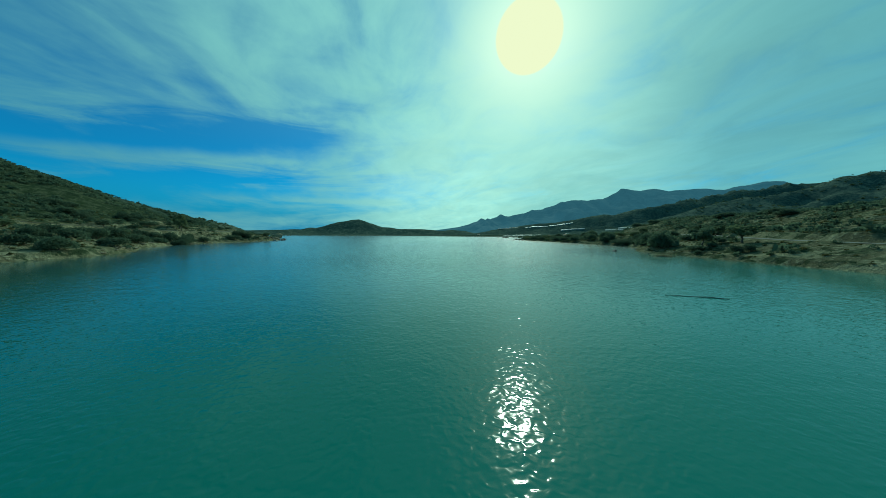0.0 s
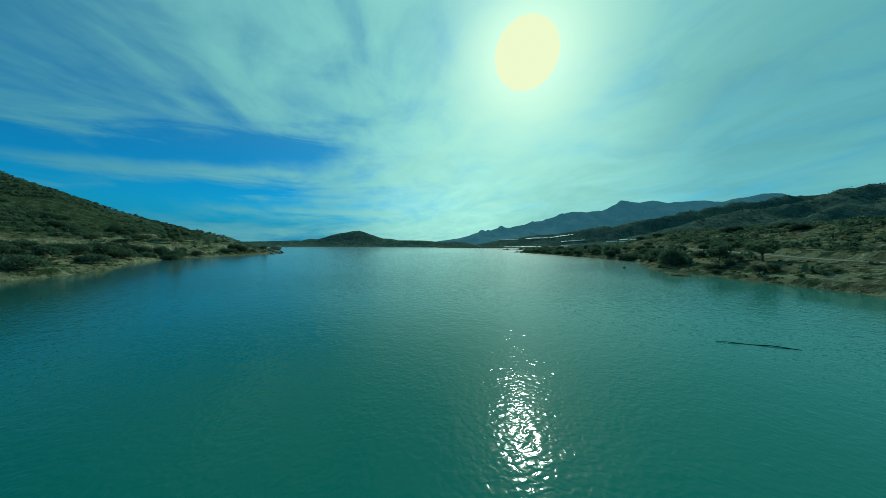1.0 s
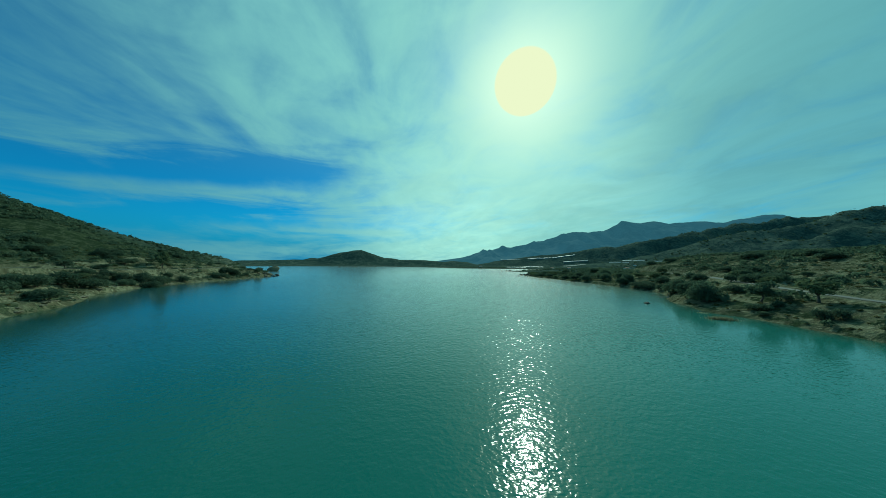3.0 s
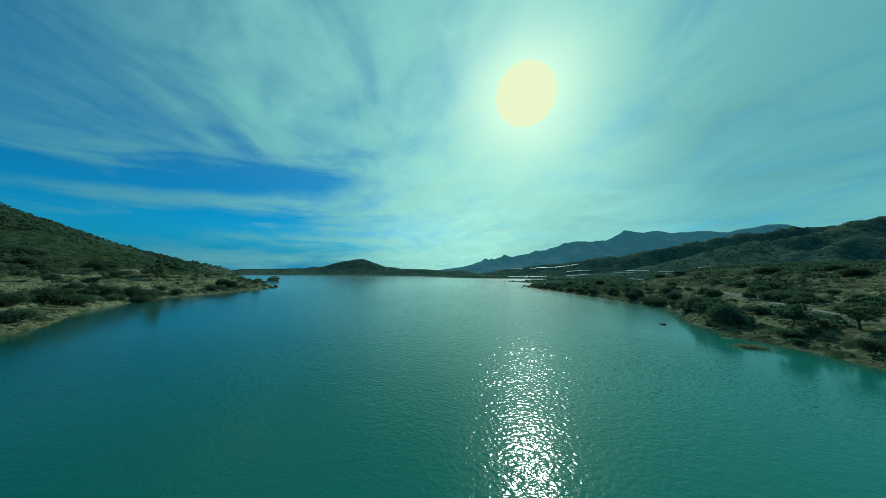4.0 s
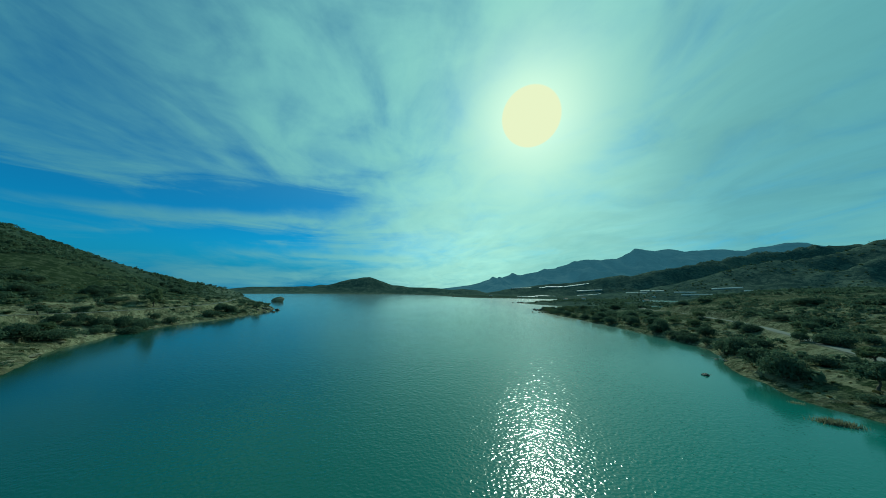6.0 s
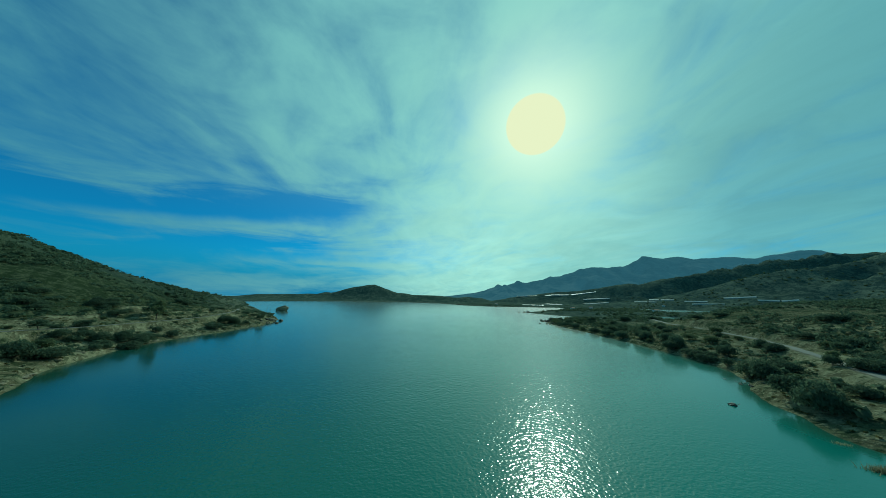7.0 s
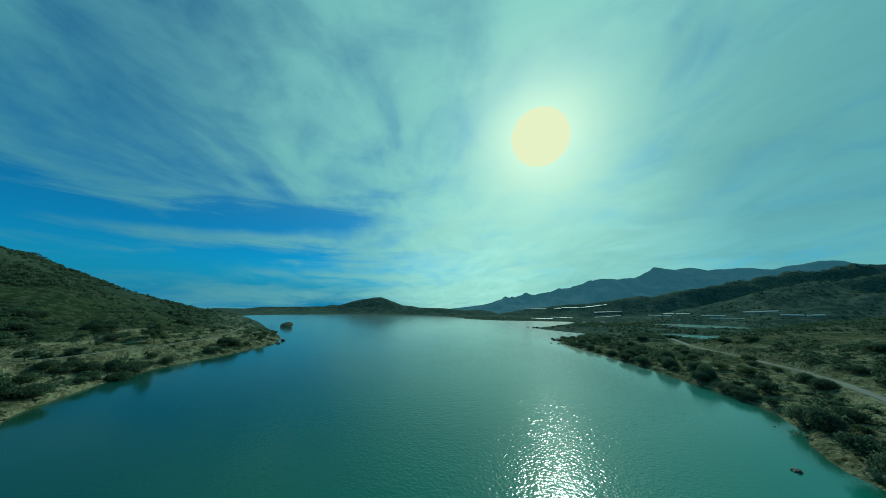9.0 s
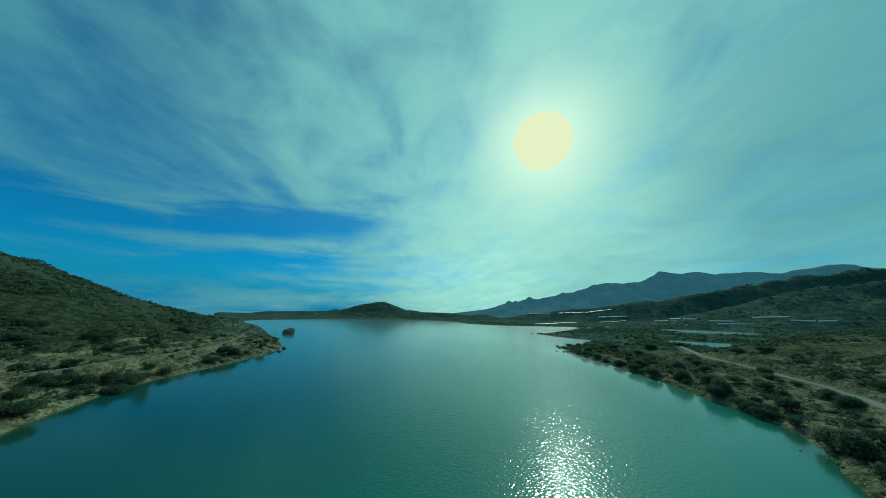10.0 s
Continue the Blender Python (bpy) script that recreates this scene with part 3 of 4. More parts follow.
# ---- plants ----
def leaf_quads(centres, outward, size, rng):
    """Small four-cornered leaf sprays round the centres, facing more or less outward."""
    n = len(centres)
    nrm = outward + rng.normal(0, 0.75, (n, 3))
    nrm /= np.linalg.norm(nrm, axis=1, keepdims=True) + 1e-9
    side = np.cross(nrm, rng.normal(0, 1, (n, 3)))
    side /= np.linalg.norm(side, axis=1, keepdims=True) + 1e-9
    along = np.cross(nrm, side)
    size = np.asarray(size).reshape(-1, 1) * rng.uniform(0.6, 1.35, (n, 1))
    side, along = side * size * rng.uniform(0.4, 0.8, (n, 1)), along * size
    corners = np.stack([centres - along, centres + side * 0.9, centres + along * 1.1, centres - side], 1)
    return corners.reshape(-1, 3), np.arange(4 * n).reshape(-1, 4)


def crown_points(rng, lobes, count, squat=0.75, fill=0.35):
    """Points in the shells of several lobes that make one uneven crown, of about one metre's radius, standing on z = 0."""
    centres, outward = [], []
    for c, r in lobes:
        k = max(6, int(count * r ** 2 / sum(q ** 2 for _, q in lobes)))
        d = rng.normal(0, 1, (k, 3))
        d /= np.linalg.norm(d, axis=1, keepdims=True)
        d[:, 2] = np.where(d[:, 2] < -0.45, -d[:, 2], d[:, 2])
        rad = r * (1 - fill * rng.uniform(0, 1, (k, 1)) ** 2) * (1 + 0.12 * rng.normal(0, 1, (k, 1)))
        p = d * rad * np.array([1, 1, squat]) + c
        centres.append(p)
        outward.append(d)
    p, d = np.vstack(centres), np.vstack(outward)
    p[:, 2] = np.maximum(p[:, 2], 0.03)
    return p, d


def tube(points, radii, sides=6):
    """A tapered tube along points: vertices and four-cornered faces."""
    p = np.asarray(points, float)
    way = np.gradient(p, axis=0)
    way /= np.linalg.norm(way, axis=1, keepdims=True)
    ref = np.array([1.0, 0.3, 0.1])
    a = np.cross(way, ref)
    a /= np.linalg.norm(a, axis=1, keepdims=True)
    b = np.cross(way, a)
    t = np.arange(sides) * 2 * np.pi / sides
    ring = p[:, None] + np.asarray(radii)[:, None, None] * (a[:, None] * np.cos(t)[None, :, None] + b[:, None] * np.sin(t)[None, :, None])
    faces = []
    for i in range(len(p) - 1):
        for j in range(sides):
            k = (j + 1) % sides
            faces.append((i * sides + j, i * sides + k, (i + 1) * sides + k, (i + 1) * sides + j))
    return ring.reshape(-1, 3), np.array(faces)


def joined(pieces):
    verts, faces, base = [], [], 0
    for v, f in pieces:
        verts.append(v)
        faces.append(np.asarray(f) + base)
        base += len(v)
    return np.vstack(verts), np.vstack(faces)


def part(name, mesh, parent, label=""):
    ob = new(name, mesh)
    ob.parent = parent
    return tagged(ob, label)


def make_bush(seed, leaves, count=420, squat=0.75, leaf=0.15):
    """A shrub of one metre's radius: several stems and an uneven crown."""
    rng = np.random.default_rng(seed)
    lobes = [(np.array([0, 0, 0.42]), 0.62)]
    for i in range(5):
        a = rng.uniform(0, 6.28)
        lobes.append((np.array([0.5 * math.cos(a), 0.5 * math.sin(a), rng.uniform(0.25, 0.6)]), rng.uniform(0.32, 0.52)))
    p, d = crown_points(rng, lobes, count, squat, 0.6)
    v, f = leaf_quads(p, d, leaf, rng)
    crown = mesh_from("bush_crown", v, f, leaves)
    stems = []
    for i in range(4):
        a = rng.uniform(0, 6.28)
        tip = np.array([0.5 * math.cos(a), 0.5 * math.sin(a), 0.55])
        t = np.linspace(0, 1, 4)[:, None]
        stems.append(tube(t * tip + np.array([0, 0, -0.08]) * (1 - t) + 0.04 * np.sin(t * 5 + i), 0.035 * (1 - 0.7 * t[:, 0]), 5))
    return crown, mesh_from("bush_stems", *joined(stems), BARK)


def make_tree(seed, leaves, count=1500, lean=0.1):
    """A small tree one metre tall and about as wide: crooked forked trunk, limbs, broad broken crown."""
    rng = np.random.default_rng(seed)
    t = np.linspace(0, 1, 6)[:, None]
    fork = np.array([lean, 0.04, 0.34])
    wood = [tube(t * fork + 0.02 * np.sin(t * 6) + np.array([0, 0, -0.05]) * (1 - t), 0.05 * (1 - 0.4 * t[:, 0]), 7)]
    lobes = []
    for i in range(9):
        a = i * 0.7 + rng.uniform(-0.3, 0.3)
        reach = rng.uniform(0.2, 0.40)
        tip = np.array([reach * math.cos(a) + lean, reach * math.sin(a), rng.uniform(0.36, 0.84)])
        s = np.linspace(0, 1, 5)[:, None]
        bend = np.array([0, 0, 0.06]) * np.sin(s * 3.1)
        wood.append(tube(fork + s * (tip - fork) + bend, 0.028 * (1 - 0.75 * s[:, 0]), 5))
        lobes.append((tip, rng.uniform(0.16, 0.27)))
    lobes.append((np.array([lean, 0, 0.78]), 0.22))
    p, d = crown_points(rng, lobes, count, 0.8, 0.6)
    v, f = leaf_quads(p, d, 0.05, rng)
    return mesh_from("tree_crown", v, f, leaves), mesh_from("tree_trunk", *joined(wood), BARK)


BUSH_MESHES = [make_bush(100 + i, LEAF_DARK if i % 3 else LEAF_OLIVE, 1100, 0.7 + 0.1 * (i % 3), 0.085) for i in range(7)]
BUSH_MESHES += [make_bush(120 + i, LEAF_DARK, 3200, 0.85, 0.06) for i in range(2)]
TREE_MESHES = [make_tree(200 + i, LEAF_DARK if i % 2 else LEAF_OLIVE, 1700, 0.08 * (i - 1.5)) for i in range(4)]


def ground_at(x, y):
    return float(land_height(np.array([x]), np.array([y]))[0])


def put_bush(x, y, wide, tall, kind=0, turn=0.0, label="", group="shrubs along the shore"):
    crown, stems = BUSH_MESHES[kind % len(BUSH_MESHES)]
    top = new("bush")
    top.matrix_world = pose(x, y, max(ground_at(x, y), -0.3) - 0.05, 0, 0, turn) @ Matrix.Diagonal((wide / 2, wide / 2, tall, 1))
    part("crown", crown, top)
    part("stems", stems, top)
    return tagged(top, label or ("dark green rounded shrub on dry ground" if kind % 3 else "grey olive rounded shrub on dry ground"), "shrub", group)


def put_tree(x, y, tall, wide, kind=0, turn=0.0, label=""):
    crown, trunk = TREE_MESHES[kind % len(TREE_MESHES)]
    top = new("tree")
    top.matrix_world = pose(x, y, ground_at(x, y) - 0.05, 0, 0, turn) @ Matrix.Diagonal((wide, wide, tall, 1))
    part("trunk", trunk, top)
    part("crown", crown, top)
    return tagged(top, label or "low spreading tree with a crooked trunk", "tree", "trees on the banks")


# single shrubs and trees that stand out: x, y, width, height
EAST_SHRUBS = [(67.5, 82.5, 12.6, 5.2), (79.5, 103, 12.4, 5.0), (95, 151, 11.5, 5.4), (88.5, 129, 11, 2.7), (103.4, 184, 13, 6.0), (97.5, 203, 12, 5.0),
               (110.5, 126, 7.0, 3.0), (97.6, 94.7, 7.4, 3.3), (146, 196, 8, 3.0), (150, 187, 8, 2.6), (76.8, 81.7, 5.4, 2.1), (80.6, 87.7, 2.6, 1.1)]
EAST_SHRUBS += [(64.6, 57.4, 2.9, 2.0), (65.6, 55.6, 2.8, 1.8), (65.2, 66.8, 4.4, 1.5), (97, 101.3, 3.4, 2.6), (99.5, 97, 7, 2.6), (151.8, 142.4, 12, 3.0),
                (142.8, 109.9, 11, 2.5), (155, 124.2, 12, 2.8), (130, 133, 7.5, 2.4), (88, 103.5, 6.6, 2.8), (74.5, 73.5, 2.2, 1.2), (154, 284, 14, 5.0)]
EAST_SHRUBS += [(96, 171, 11, 4.6), (91, 146, 8.5, 3.8), (90, 135.5, 7, 2.2), (100, 160, 8.5, 3.2), (92.5, 182, 8.5, 4.0), (91, 196, 8, 3.5), (92, 212, 8, 3.5), (90, 238, 8, 3.5)]
WEST_SHRUBS = [(-119.9, 118.4, 11, 4.4), (-136, 176.8, 12, 4.4), (-122.6, 111, 7, 3.2), (-126, 105.2, 9.6, 2.7), (-107.2, 84.3, 7.6, 3.8), (-106.5, 88.4, 6.6, 2.6),
               (-129.6, 133.4, 3.6, 2.9), (-167.6, 119.8, 10, 3.0), (-167.6, 140, 11, 3.4), (-98, 74, 7, 3.0), (-92, 66, 6, 2.6), (-127, 158, 8, 2.6)]
WEST_SHRUBS += [(-91, 58, 5.5, 2.8), (-94, 62, 5, 2.6), (-88, 61.5, 5, 2.4), (-98, 71, 6, 2.8), (-106, 90, 7, 3.0), (-81.5, 50.5, 5, 2.2), (-75.5, 50.8, 6, 2.8), (-83, 66, 7, 2.4),
                (-113, 113, 8, 2.8), (-155, 137, 7, 2.6), (-164, 119, 7, 2.4), (-173, 144, 10, 3.2), (-186, 128, 11, 3.2), (-183, 191, 9, 3.0)]
TREES = [(69.3, 69.7, 4.6, 4.7, 1), (81.2, 78, 3.4, 4.6, 0), (72.2, 63, 4.2, 5.4, 2), (-150.5, 149.5, 8.0, 6.0, 0), (-146, 146, 6.5, 5.0, 2), (-219, 217, 4.0, 4.2, 1), (-223, 214, 3.4, 3.6, 3),
         (-137.3, 115.3, 3.8, 4.8, 1), (-130.1, 100.7, 3.2, 4.2, 3), (98.8, 102.8, 3.4, 2.4, 0), (-113, 92, 3.6, 4.4, 2)]
placed = []
for rows, label, group in ((EAST_SHRUBS, "large dense dark green shrub on the east bank", "large shrubs on the east bank"),
                           (WEST_SHRUBS, "large dense dark green shrub on the west bank", "large shrubs on the west bank")):
    for k, (x, y, w, h) in enumerate(rows):
        spots = [(x, y, w)] if w < 9 else [(x - 0.06 * w, y - 0.22 * w, 0.62 * w), (x + 0.08 * w, y + 0.2 * w, 0.66 * w), (x + 0.2 * w, y - 0.02 * w, 0.5 * w)]
        for u, (p, q, r) in enumerate(spots):
            put_bush(p, q, r, h * (1.0 - 0.12 * u), (7 if r > 5 else 1) + (k + u) % 2, 37 * k + 90 * u, label, group)
            placed.append((p, q, r))
for x, y, h, w, k in TREES:
    put_tree(x, y, h, w, k, 50 * k + y)
    placed.append((x, y, w * 0.8))


def scatter(count, box, seed, keep):
    """Places in a box (x0, x1, y0, y1), thinned by keep(x, y, distance from the shore)."""
    rng = np.random.default_rng(seed)
    x, y = rng.uniform(box[0], box[1], count), rng.uniform(box[2], box[3], count)
    s = shore_distance(x, y)
    roads = np.minimum(line_distance(x, y, WEST_ROAD)[0] - 1.9, line_distance(x, y, EAST_ROAD)[0] - 5.2)
    ok = (s > 1.2) & (roads > 0) & (rng.uniform(0, 1, count) < keep(x, y, s))
    for px, py, a, b, turn, level in PONDS:
        c, k = math.cos(radians(turn)), math.sin(radians(turn))
        ok &= np.hypot(((x - px) * c + (y - py) * k) / a, (-(x - px) * k + (y - py) * c) / b) > 1.27
    return x[ok], y[ok], s[ok], rng


# shrubs of the near banks, one by one
x, y, s, rng = scatter(5200, (-185, 175, 22, 325), 7, lambda x, y, s: (s < 40) * np.maximum(
    smooth(-0.35, 0.35, fbm(x, y, 22, 3, 81)) * np.where(x < 0, 0.6, 0.6), smooth(9, 5, s) * np.where((x > 0) & (y > 98), 0.9, 0.45)))
order = np.argsort(s * np.where(x < 0, 0.7, np.where(y > 110, 0.55, 0.9)) + 0.05 * y + 26 * rng.uniform(0, 1, len(x)))[:900]
taken = list(placed)
for i in order:
    w = 1.5 + 4.2 * rng.uniform(0, 1) ** 1.6 + 0.012 * max(y[i] - 120, 0) + (1.3 if x[i] > 0 and y[i] > 110 else 0.0)
    if len(taken) > 410:
        break
    if any(math.hypot(x[i] - p, y[i] - q) < 0.42 * (w + r) for p, q, r in taken):
        continue
    taken.append((x[i], y[i], w))
    put_bush(x[i], y[i], w, w * rng.uniform(0.42, 0.62), int(rng.integers(0, 7)), rng.uniform(0, 360))


def scrub_stuff(name, label, places, sizes, leaves, quads, seed, leaf=0.3, squat=0.6):
    """Uncounted low scrub as one mesh."""
    rng = np.random.default_rng(seed)
    shapes = []
    for i in range(10):
        lobes = [(np.array([rng.uniform(-0.35, 0.35), rng.uniform(-0.35, 0.35), rng.uniform(0.15, 0.35)]), rng.uniform(0.35, 0.65)) for _ in range(4)]
        p, d = crown_points(rng, lobes, quads, squat, 0.5)
        shapes.append(leaf_quads(p, d, leaf, rng))
    px, py = places
    z = land_height(px, py)
    pick, turn = rng.integers(0, 10, len(px)), rng.uniform(0, 6.28, len(px))
    pieces = []
    for i in range(len(px)):
        v, f = shapes[pick[i]]
        c, k = math.cos(turn[i]), math.sin(turn[i])
        q = np.stack([v[:, 0] * c - v[:, 1] * k, v[:, 0] * k + v[:, 1] * c, v[:, 2] * rng.uniform(0.7, 1.2)], 1) * sizes[i] * 0.5
        pieces.append((q + np.array([px[i], py[i], z[i] - 0.03]), f))
    me = mesh_from(name, *joined(pieces), leaves)
    return tagged(new(name, me), label, "scrub", kind="stuff")


x, y, s, rng = scatter(27000, (-360, -60, 20, 330), 11, lambda x, y, s: (0.22 + 0.78 * smooth(30, 70, s)) * smooth(-0.4, 0.1, fbm(x, y, 24, 3, 83)) * smooth(330, 240, s))
scrub_stuff("scrub", "dark evergreen scrub covering the hillside", (x, y), 1.2 + 4.3 * rng.uniform(0, 1, len(x)) ** 1.6, LEAF_DARK, 26, 12, 0.22)
x, y, s, rng = scatter(21000, (58, 360, 10, 420), 13, lambda x, y, s: (0.35 + 0.65 * smooth(3, 30, s)) * smooth(-0.28, 0.08, fbm(x, 1.6 * y, 38, 3, 85)) * smooth(330, 120, s))
scrub_stuff("scrub", "dark evergreen scrub in patches on the dry bank", (x, y), 1.2 + 5.0 * rng.uniform(0, 1, len(x)) ** 1.7, LEAF_DARK, 26, 14, 0.22)
x, y, s, rng = scatter(20000, (-190, 230, 15, 260), 15, lambda x, y, s: smooth(100, 15, s) * 0.8)
scrub_stuff("dry_grass", "dry straw-coloured grass tufts and low herbs", (x, y), rng.uniform(0.4, 1.2, len(x)), LEAF_DRY, 6, 16, 0.35, 0.5)
x, y, s, rng = scatter(36000, (-100, 1500, 330, 1500), 17, lambda x, y, s: smooth(5, 40, s) * smooth(-0.35, 0.1, fbm(x, y, 90, 4, 87)) * smooth(1400, 420, np.hypot(x, y)))
scrub_stuff("scrub", "distant dark scrub on the plain and hills", (x, y), 2.5 + 6.0 * rng.uniform(0, 1, len(x)) ** 2, LEAF_DARK, 7, 18, 0.42)
x, y, s, rng = scatter(11000, (350, 2500, 700, 2150), 19, lambda x, y, s: smooth(-0.25, 0.2, fbm(x, y, 140, 4, 89)) * smooth(0.42, 0.55, x / np.hypot(x, y)) * smooth(0.92, 0.86, x / np.hypot(x, y)))
scrub_stuff("scrub", "distant dark bushes dotted over the hill slopes", (x, y), 3.0 + 7.0 * rng.uniform(0, 1, len(x)) ** 2, LEAF_OLIVE, 7, 20, 0.45)



# ---- rocks, driftwood, reeds ----
def rock_mesh(seed, mat, rough=0.35, squash=0.6, slabs=0.0):
    """A weathered boulder of about one metre's radius."""
    bm = bmesh.new()
    bmesh.ops.create_icosphere(bm, subdivisions=3, radius=1.0)
    for v in bm.verts:
        p = v.co.copy()
        q = p * 1.1 + Vector((seed * 3.7, seed * 1.3, 0))
        k = 1 + rough * noise.noise(q) + 0.4 * rough * noise.noise(q * 2.7) + 0.2 * rough * noise.noise(q * 6)
        v.co = Vector((p.x, p.y, p.z * squash)) * k
        if slabs:
            v.co.z += slabs * 0.25 * math.floor(3 * v.co.x) * 0.3
            v.co.z = min(v.co.z, squash * (0.72 + 0.25 * v.co.x))
    me = bpy.data.meshes.new("rock")
    bm.to_mesh(me)
    bm.free()
    me.materials.append(mat)
    return me


ROCKS = [rock_mesh(i, ROCK if i % 2 else WET_ROCK, 0.5) for i in range(6)]


def put_rock(x, y, size, kind, turn, sink=0.3, label="", group="stones along the shore", flat=1.0):
    ob = new("rock", ROCKS[kind % len(ROCKS)])
    ob.matrix_world = pose(x, y, max(ground_at(x, y), -0.25) + size * (0.6 * flat - sink), 0, 0, turn) @ Matrix.Diagonal((size, size * 0.8, size * flat, 1))
    return tagged(ob, label or ("sandy weathered boulder at the water's edge" if kind % 2 else "dark wet boulder at the water's edge"), "rock", group)


# the block of rock that stands out of the lake off the west point
islet = new("rock_islet", rock_mesh(9, ROCK, 0.28, 0.62, 0.5))
islet.matrix_world = pose(-228, 356, 1.6, 0, -6, 25) @ Matrix.Diagonal((6.8, 5.0, 9.0, 1))
tagged(islet, "tilted tan block of rock standing out of the lake", "rock")

put_rock(56.2, 85.0, 0.85, 0, 30, 0.38, "dark half-sunken boulder in the lake", "stones in the lake")
put_rock(57.7, 85.6, 0.35, 2, 80, 0.35, "dark half-sunken boulder in the lake", "stones in the lake")
rng = np.random.default_rng(31)
for i in range(16):
    put_rock(74.9 + rng.normal(0, 1.0), 101.5 + rng.normal(0, 2.4), rng.uniform(0.15, 0.42), 2 * int(rng.integers(0, 3)), rng.uniform(0, 360), 0.3)
for x, y, n, r, big in ((-139, 218, 16, 2.6, 1.8), (-131, 204, 10, 4.0, 1.3), (90, 311, 14, 6.0, 1.8), (84, 275, 8, 5.0, 1.3), (127, 538, 14, 9.0, 2.6), (0, 1075, 6, 12.0, 4.0)):
    for i in range(n):
        put_rock(x + rng.normal(0, r * 0.6), y + rng.normal(0, r), big * rng.uniform(0.3, 1.0), int(rng.integers(0, 6)), rng.uniform(0, 360), 0.25)


for i in range(46):
    k = int(rng.integers(0, len(WEST_SHORE) - 9)) + 4
    u = rng.uniform(0, 1)
    x, y = (WEST_SHORE[k][c] * (1 - u) + WEST_SHORE[k + 1][c] * u for c in (0, 1))
    if y > 30:
        put_rock(x - rng.uniform(0.0, 2.5), y, rng.uniform(0.3, 1.1), 1 + 2 * int(rng.integers(0, 3)), rng.uniform(0, 360), 0.25, "flat sandy ledge stone on the west shore", "ledge stones on the west shore", 0.45)


def put_driftwood():
    """A long thin pole afloat."""
    t = np.linspace(0, 1, 14)[:, None]
    a, b = np.array([18.6, 21.6, 0.02]), np.array([22.5, 20.25, 0.03])
    line = a + t * (b - a) + np.array([0.05, 0.14, 0.0]) * np.sin(t * 3.1) + np.array([0.0, 0.03, 0.02]) * np.sin(t * 11)
    me = mesh_from("pole", *tube(line, 0.018 + 0.024 * t[:, 0] * (1.05 - t[:, 0] ** 6), 8), DEAD_WOOD, True)
    return tagged(new("driftwood_pole", me), "long thin dark pole floating on the lake", "driftwood")


put_driftwood()


def put_reeds(x, y, long, wide, tall, count, turn, seed, label):
    """A bed of reeds standing in shallow water: one mesh, too many blades to count."""
    rng = np.random.default_rng(seed)
    blades = []
    c, k = math.cos(radians(turn)), math.sin(radians(turn))
    for i in range(count):
        u, v = rng.normal(0, 0.4) * long, rng.normal(0, 0.35) * wide
        h = tall * rng.uniform(0.4, 1.0)
        base = np.array([x + u * c - v * k, y + u * k + v * c, -0.2])
        lean = np.array([rng.normal(0, 0.25), rng.normal(0, 0.25), 1.0]) * h
        side = np.array([rng.normal(0, 1), rng.normal(0, 1), 0])
        side = side / np.linalg.norm(side) * 0.05
        blades.append((np.array([base - side, base + side, base + lean * 0.6 + side * 0.7, base + lean, ]), [(0, 1, 2, 3)]))
    me = mesh_from("reeds", *joined(blades), REED)
    return tagged(new("reeds", me), label, "reeds", kind="stuff")


put_reeds(53.4, 63.2, 2.5, 1.2, 0.95, 900, -25, 3, "olive-brown reed bed standing in shallow water")
put_reeds(57.0, 70.5, 1.2, 0.6, 0.5, 140, -25, 4, "olive-brown reed tips just above the water")


def put_stake(x, y, tall, lean):
    me = mesh_from("stake", *tube([(0, 0, -0.6), (0.02, 0, tall * 0.5), (lean, 0.03, tall)], [0.16, 0.14, 0.09], 7), DEAD_WOOD)
    ob = new("stake", me)
    ob.matrix_world = pose(x, y, 0)
    return tagged(ob, "dark dead stake standing in the lake", "stake", "stakes in the lake")


for x, y, h, k in ((-239, 345, 5.0, 0.4), (-236, 347, 3.0, -0.5), (-246, 341, 1.6, 0.2)):
    put_stake(x, y, h, k)


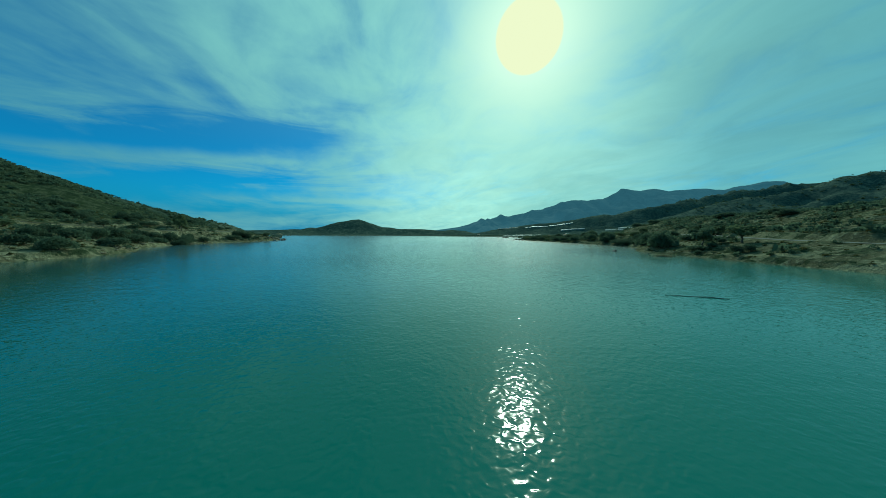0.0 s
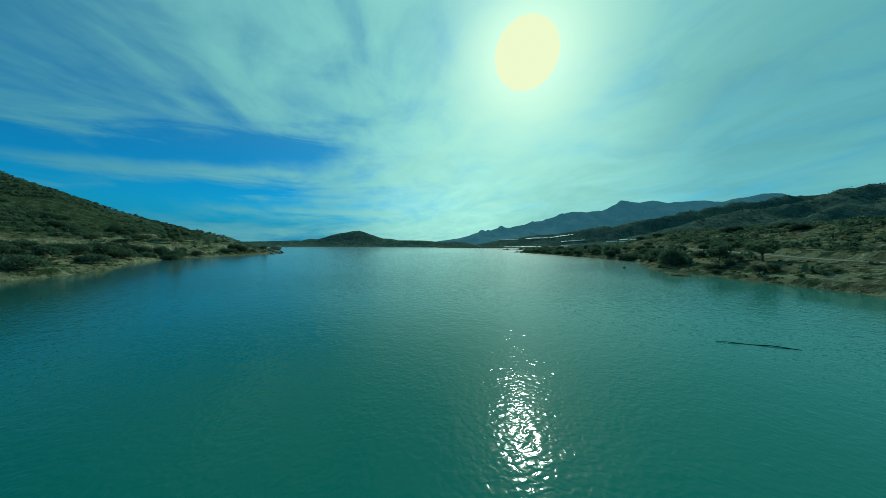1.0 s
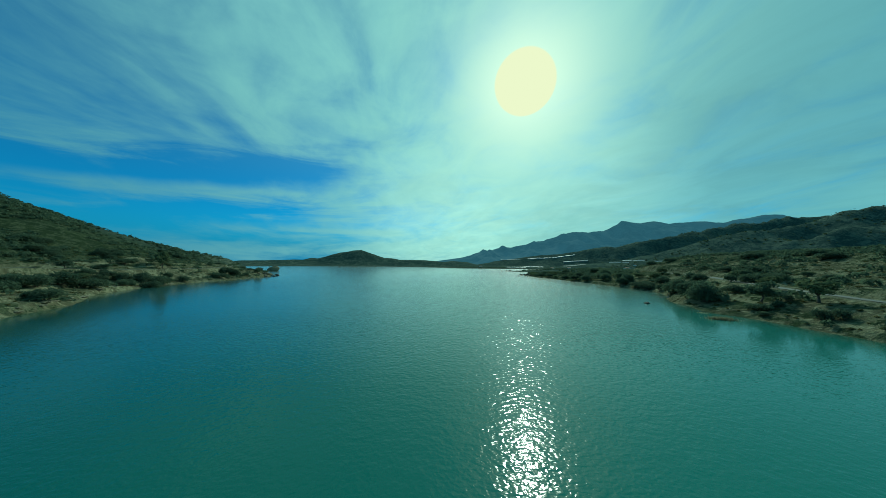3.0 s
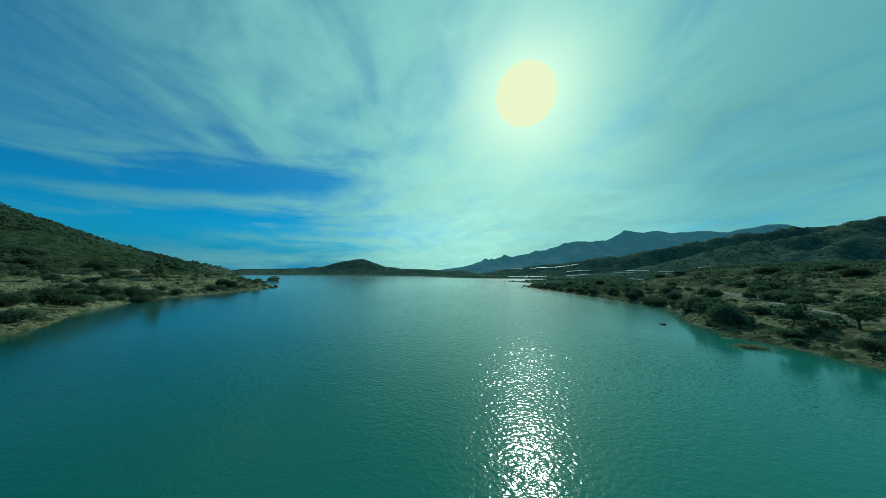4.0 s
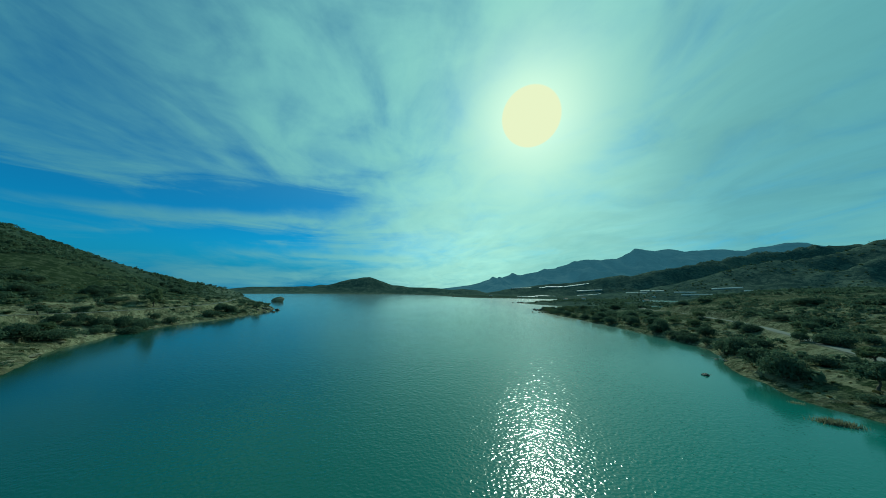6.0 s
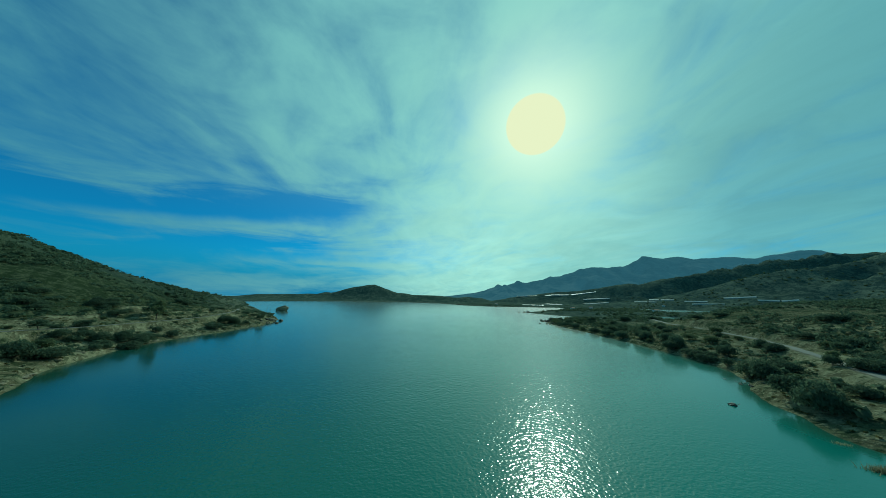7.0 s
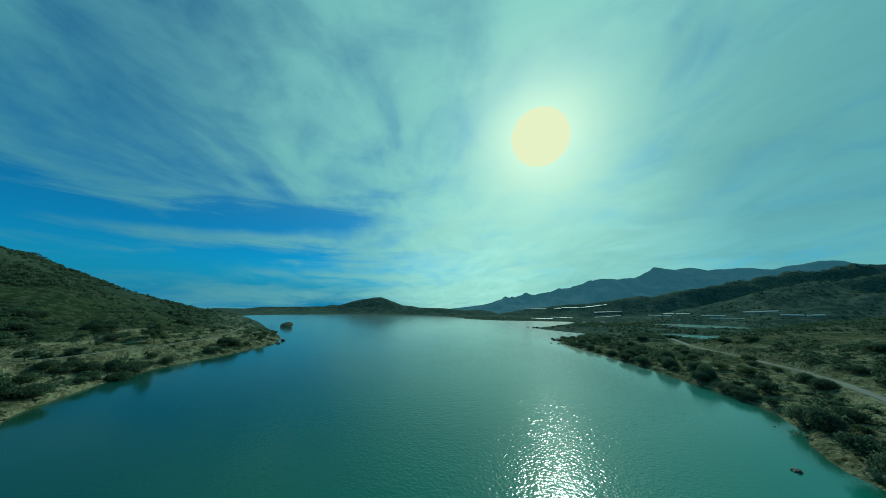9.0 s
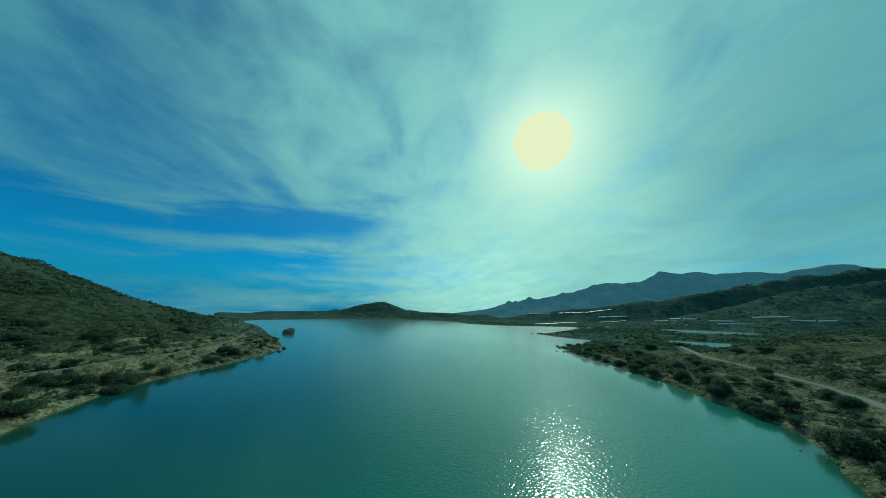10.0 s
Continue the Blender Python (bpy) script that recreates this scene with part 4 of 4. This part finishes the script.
# ---- greenhouses and farm buildings on the plain ----
def greenhouse(x, y, long, turn, spans=3):
    """A multi-span tunnel greenhouse that follows the fall of the ground: walls, frame ribs and one vaulted film roof a span."""
    top = new("greenhouse")
    wide, eave, crown = 8.0, 0.6, 2.1
    c, k = math.cos(radians(turn)), math.sin(radians(turn))
    ends = [ground_at(x + c * u, y + k * u) for u in (-long / 2, 0, long / 2)]
    sides = [ground_at(x - k * v, y + c * v) for v in (-wide * spans / 2, wide * spans / 2)]
    fall, bank = math.degrees(math.atan2(ends[2] - ends[0], long)), math.degrees(math.atan2(sides[1] - sides[0], wide * spans))
    top.matrix_world = pose(x, y, max(ends[1], (ends[0] + ends[2]) / 2) + 0.1, 0, 0, turn) @ pose(0, 0, 0, 0, -fall) @ pose(0, 0, 0, bank)
    for i in range(spans):
        t = np.linspace(0, np.pi, 9)
        prof = np.stack([wide * (i - spans / 2 + 0.5) - 0.5 * wide * np.cos(t), eave + (crown - eave) * np.sin(t)], 1)
        g = np.array([[(u, p[0], p[1]) for p in prof] for u in (-long / 2, long / 2)])
        part("roof", mesh_from("greenhouse_roof", g.reshape(-1, 3), grid_faces(2, 9), FILM, True), top, "white plastic film roof")
    w = wide * spans / 2 - 0.05
    h = long / 2 - 0.05
    v = [(-h, -w, -3), (h, -w, -3), (h, w, -3), (-h, w, -3), (-h, -w, eave), (h, -w, eave), (h, w, eave), (-h, w, eave)]
    part("wall", mesh_from("greenhouse_wall", v, [(0, 1, 5, 4), (1, 2, 6, 5), (2, 3, 7, 6), (3, 0, 4, 7)], FILM), top)
    for u in np.linspace(-h, h, 6):
        part("rib", mesh_from("greenhouse_rib", *tube([(u, -w - 0.1, -2), (u, -w - 0.1, eave)], [0.12, 0.12], 4), FRAME), top)
    return tagged(top, "long white plastic-covered greenhouse on the plain", "greenhouse", "greenhouses on the plain")


GREENHOUSES = [(536, 1966, 245, -28), (700, 1900, 110, -23), (830, 1845, 150, -23), (560, 1670, 120, -21), (850, 1719, 142, -28), (790, 1678, 70, -18), (850, 1660, 70, -18),
               (715, 1090, 70, -52), (762, 1073, 80, -62), (793, 964, 58, -56), (784, 911, 74, -51), (869, 900, 72, -62), (880, 834, 40, -42), (908, 808, 30, -42), (330, 1230, 90, -15)]
for x, y, long, turn in GREENHOUSES:
    greenhouse(x, y, long, turn, 1)


def farm_house(x, y, turn, wide=11.0, deep=8.0, tall=4.2):
    top = new("farm_house")
    top.matrix_world = pose(x, y, ground_at(x, y) - 0.2, 0, 0, turn)
    w, d = wide / 2, deep / 2
    bm = bmesh.new()
    bmesh.ops.create_cube(bm, size=1, matrix=Matrix.Translation((0, 0, tall / 2)) @ Matrix.Diagonal((wide, deep, tall, 1)))
    me = bpy.data.meshes.new("house_wall")
    bm.to_mesh(me)
    bm.free()
    me.materials.append(WALL)
    part("wall", me, top)
    v = [(-w - 0.4, -d - 0.4, tall), (w + 0.4, -d - 0.4, tall), (w + 0.4, d + 0.4, tall), (-w - 0.4, d + 0.4, tall), (-w - 0.4, 0, tall + 1.9), (w + 0.4, 0, tall + 1.9)]
    me = bpy.data.meshes.new("house_roof")
    me.from_pydata(v, [], [(0, 1, 5, 4), (2, 3, 4, 5), (0, 4, 3), (1, 2, 5), (0, 3, 2, 1)])
    me.materials.append(TILE)
    part("roof", me, top, "clay tile roof")
    for k in (-0.28, 0.05, 0.32):
        part("window", mesh_from("house_window", [(wide * k - 0.6, -d - 0.03, 1.3), (wide * k + 0.6, -d - 0.03, 1.3), (wide * k + 0.6, -d - 0.03, 2.6), (wide * k - 0.6, -d - 0.03, 2.6)],
                                 [(0, 1, 2, 3)], DEAD_WOOD), top)
    return tagged(top, "small whitewashed farm house on the plain", "house", "farm houses")


for x, y, turn in ((330, 820, 20), (420, 900, -30), (420, 620, 10), (700, 980, 40), (160, 1180, 0)):
    farm_house(x, y, turn)
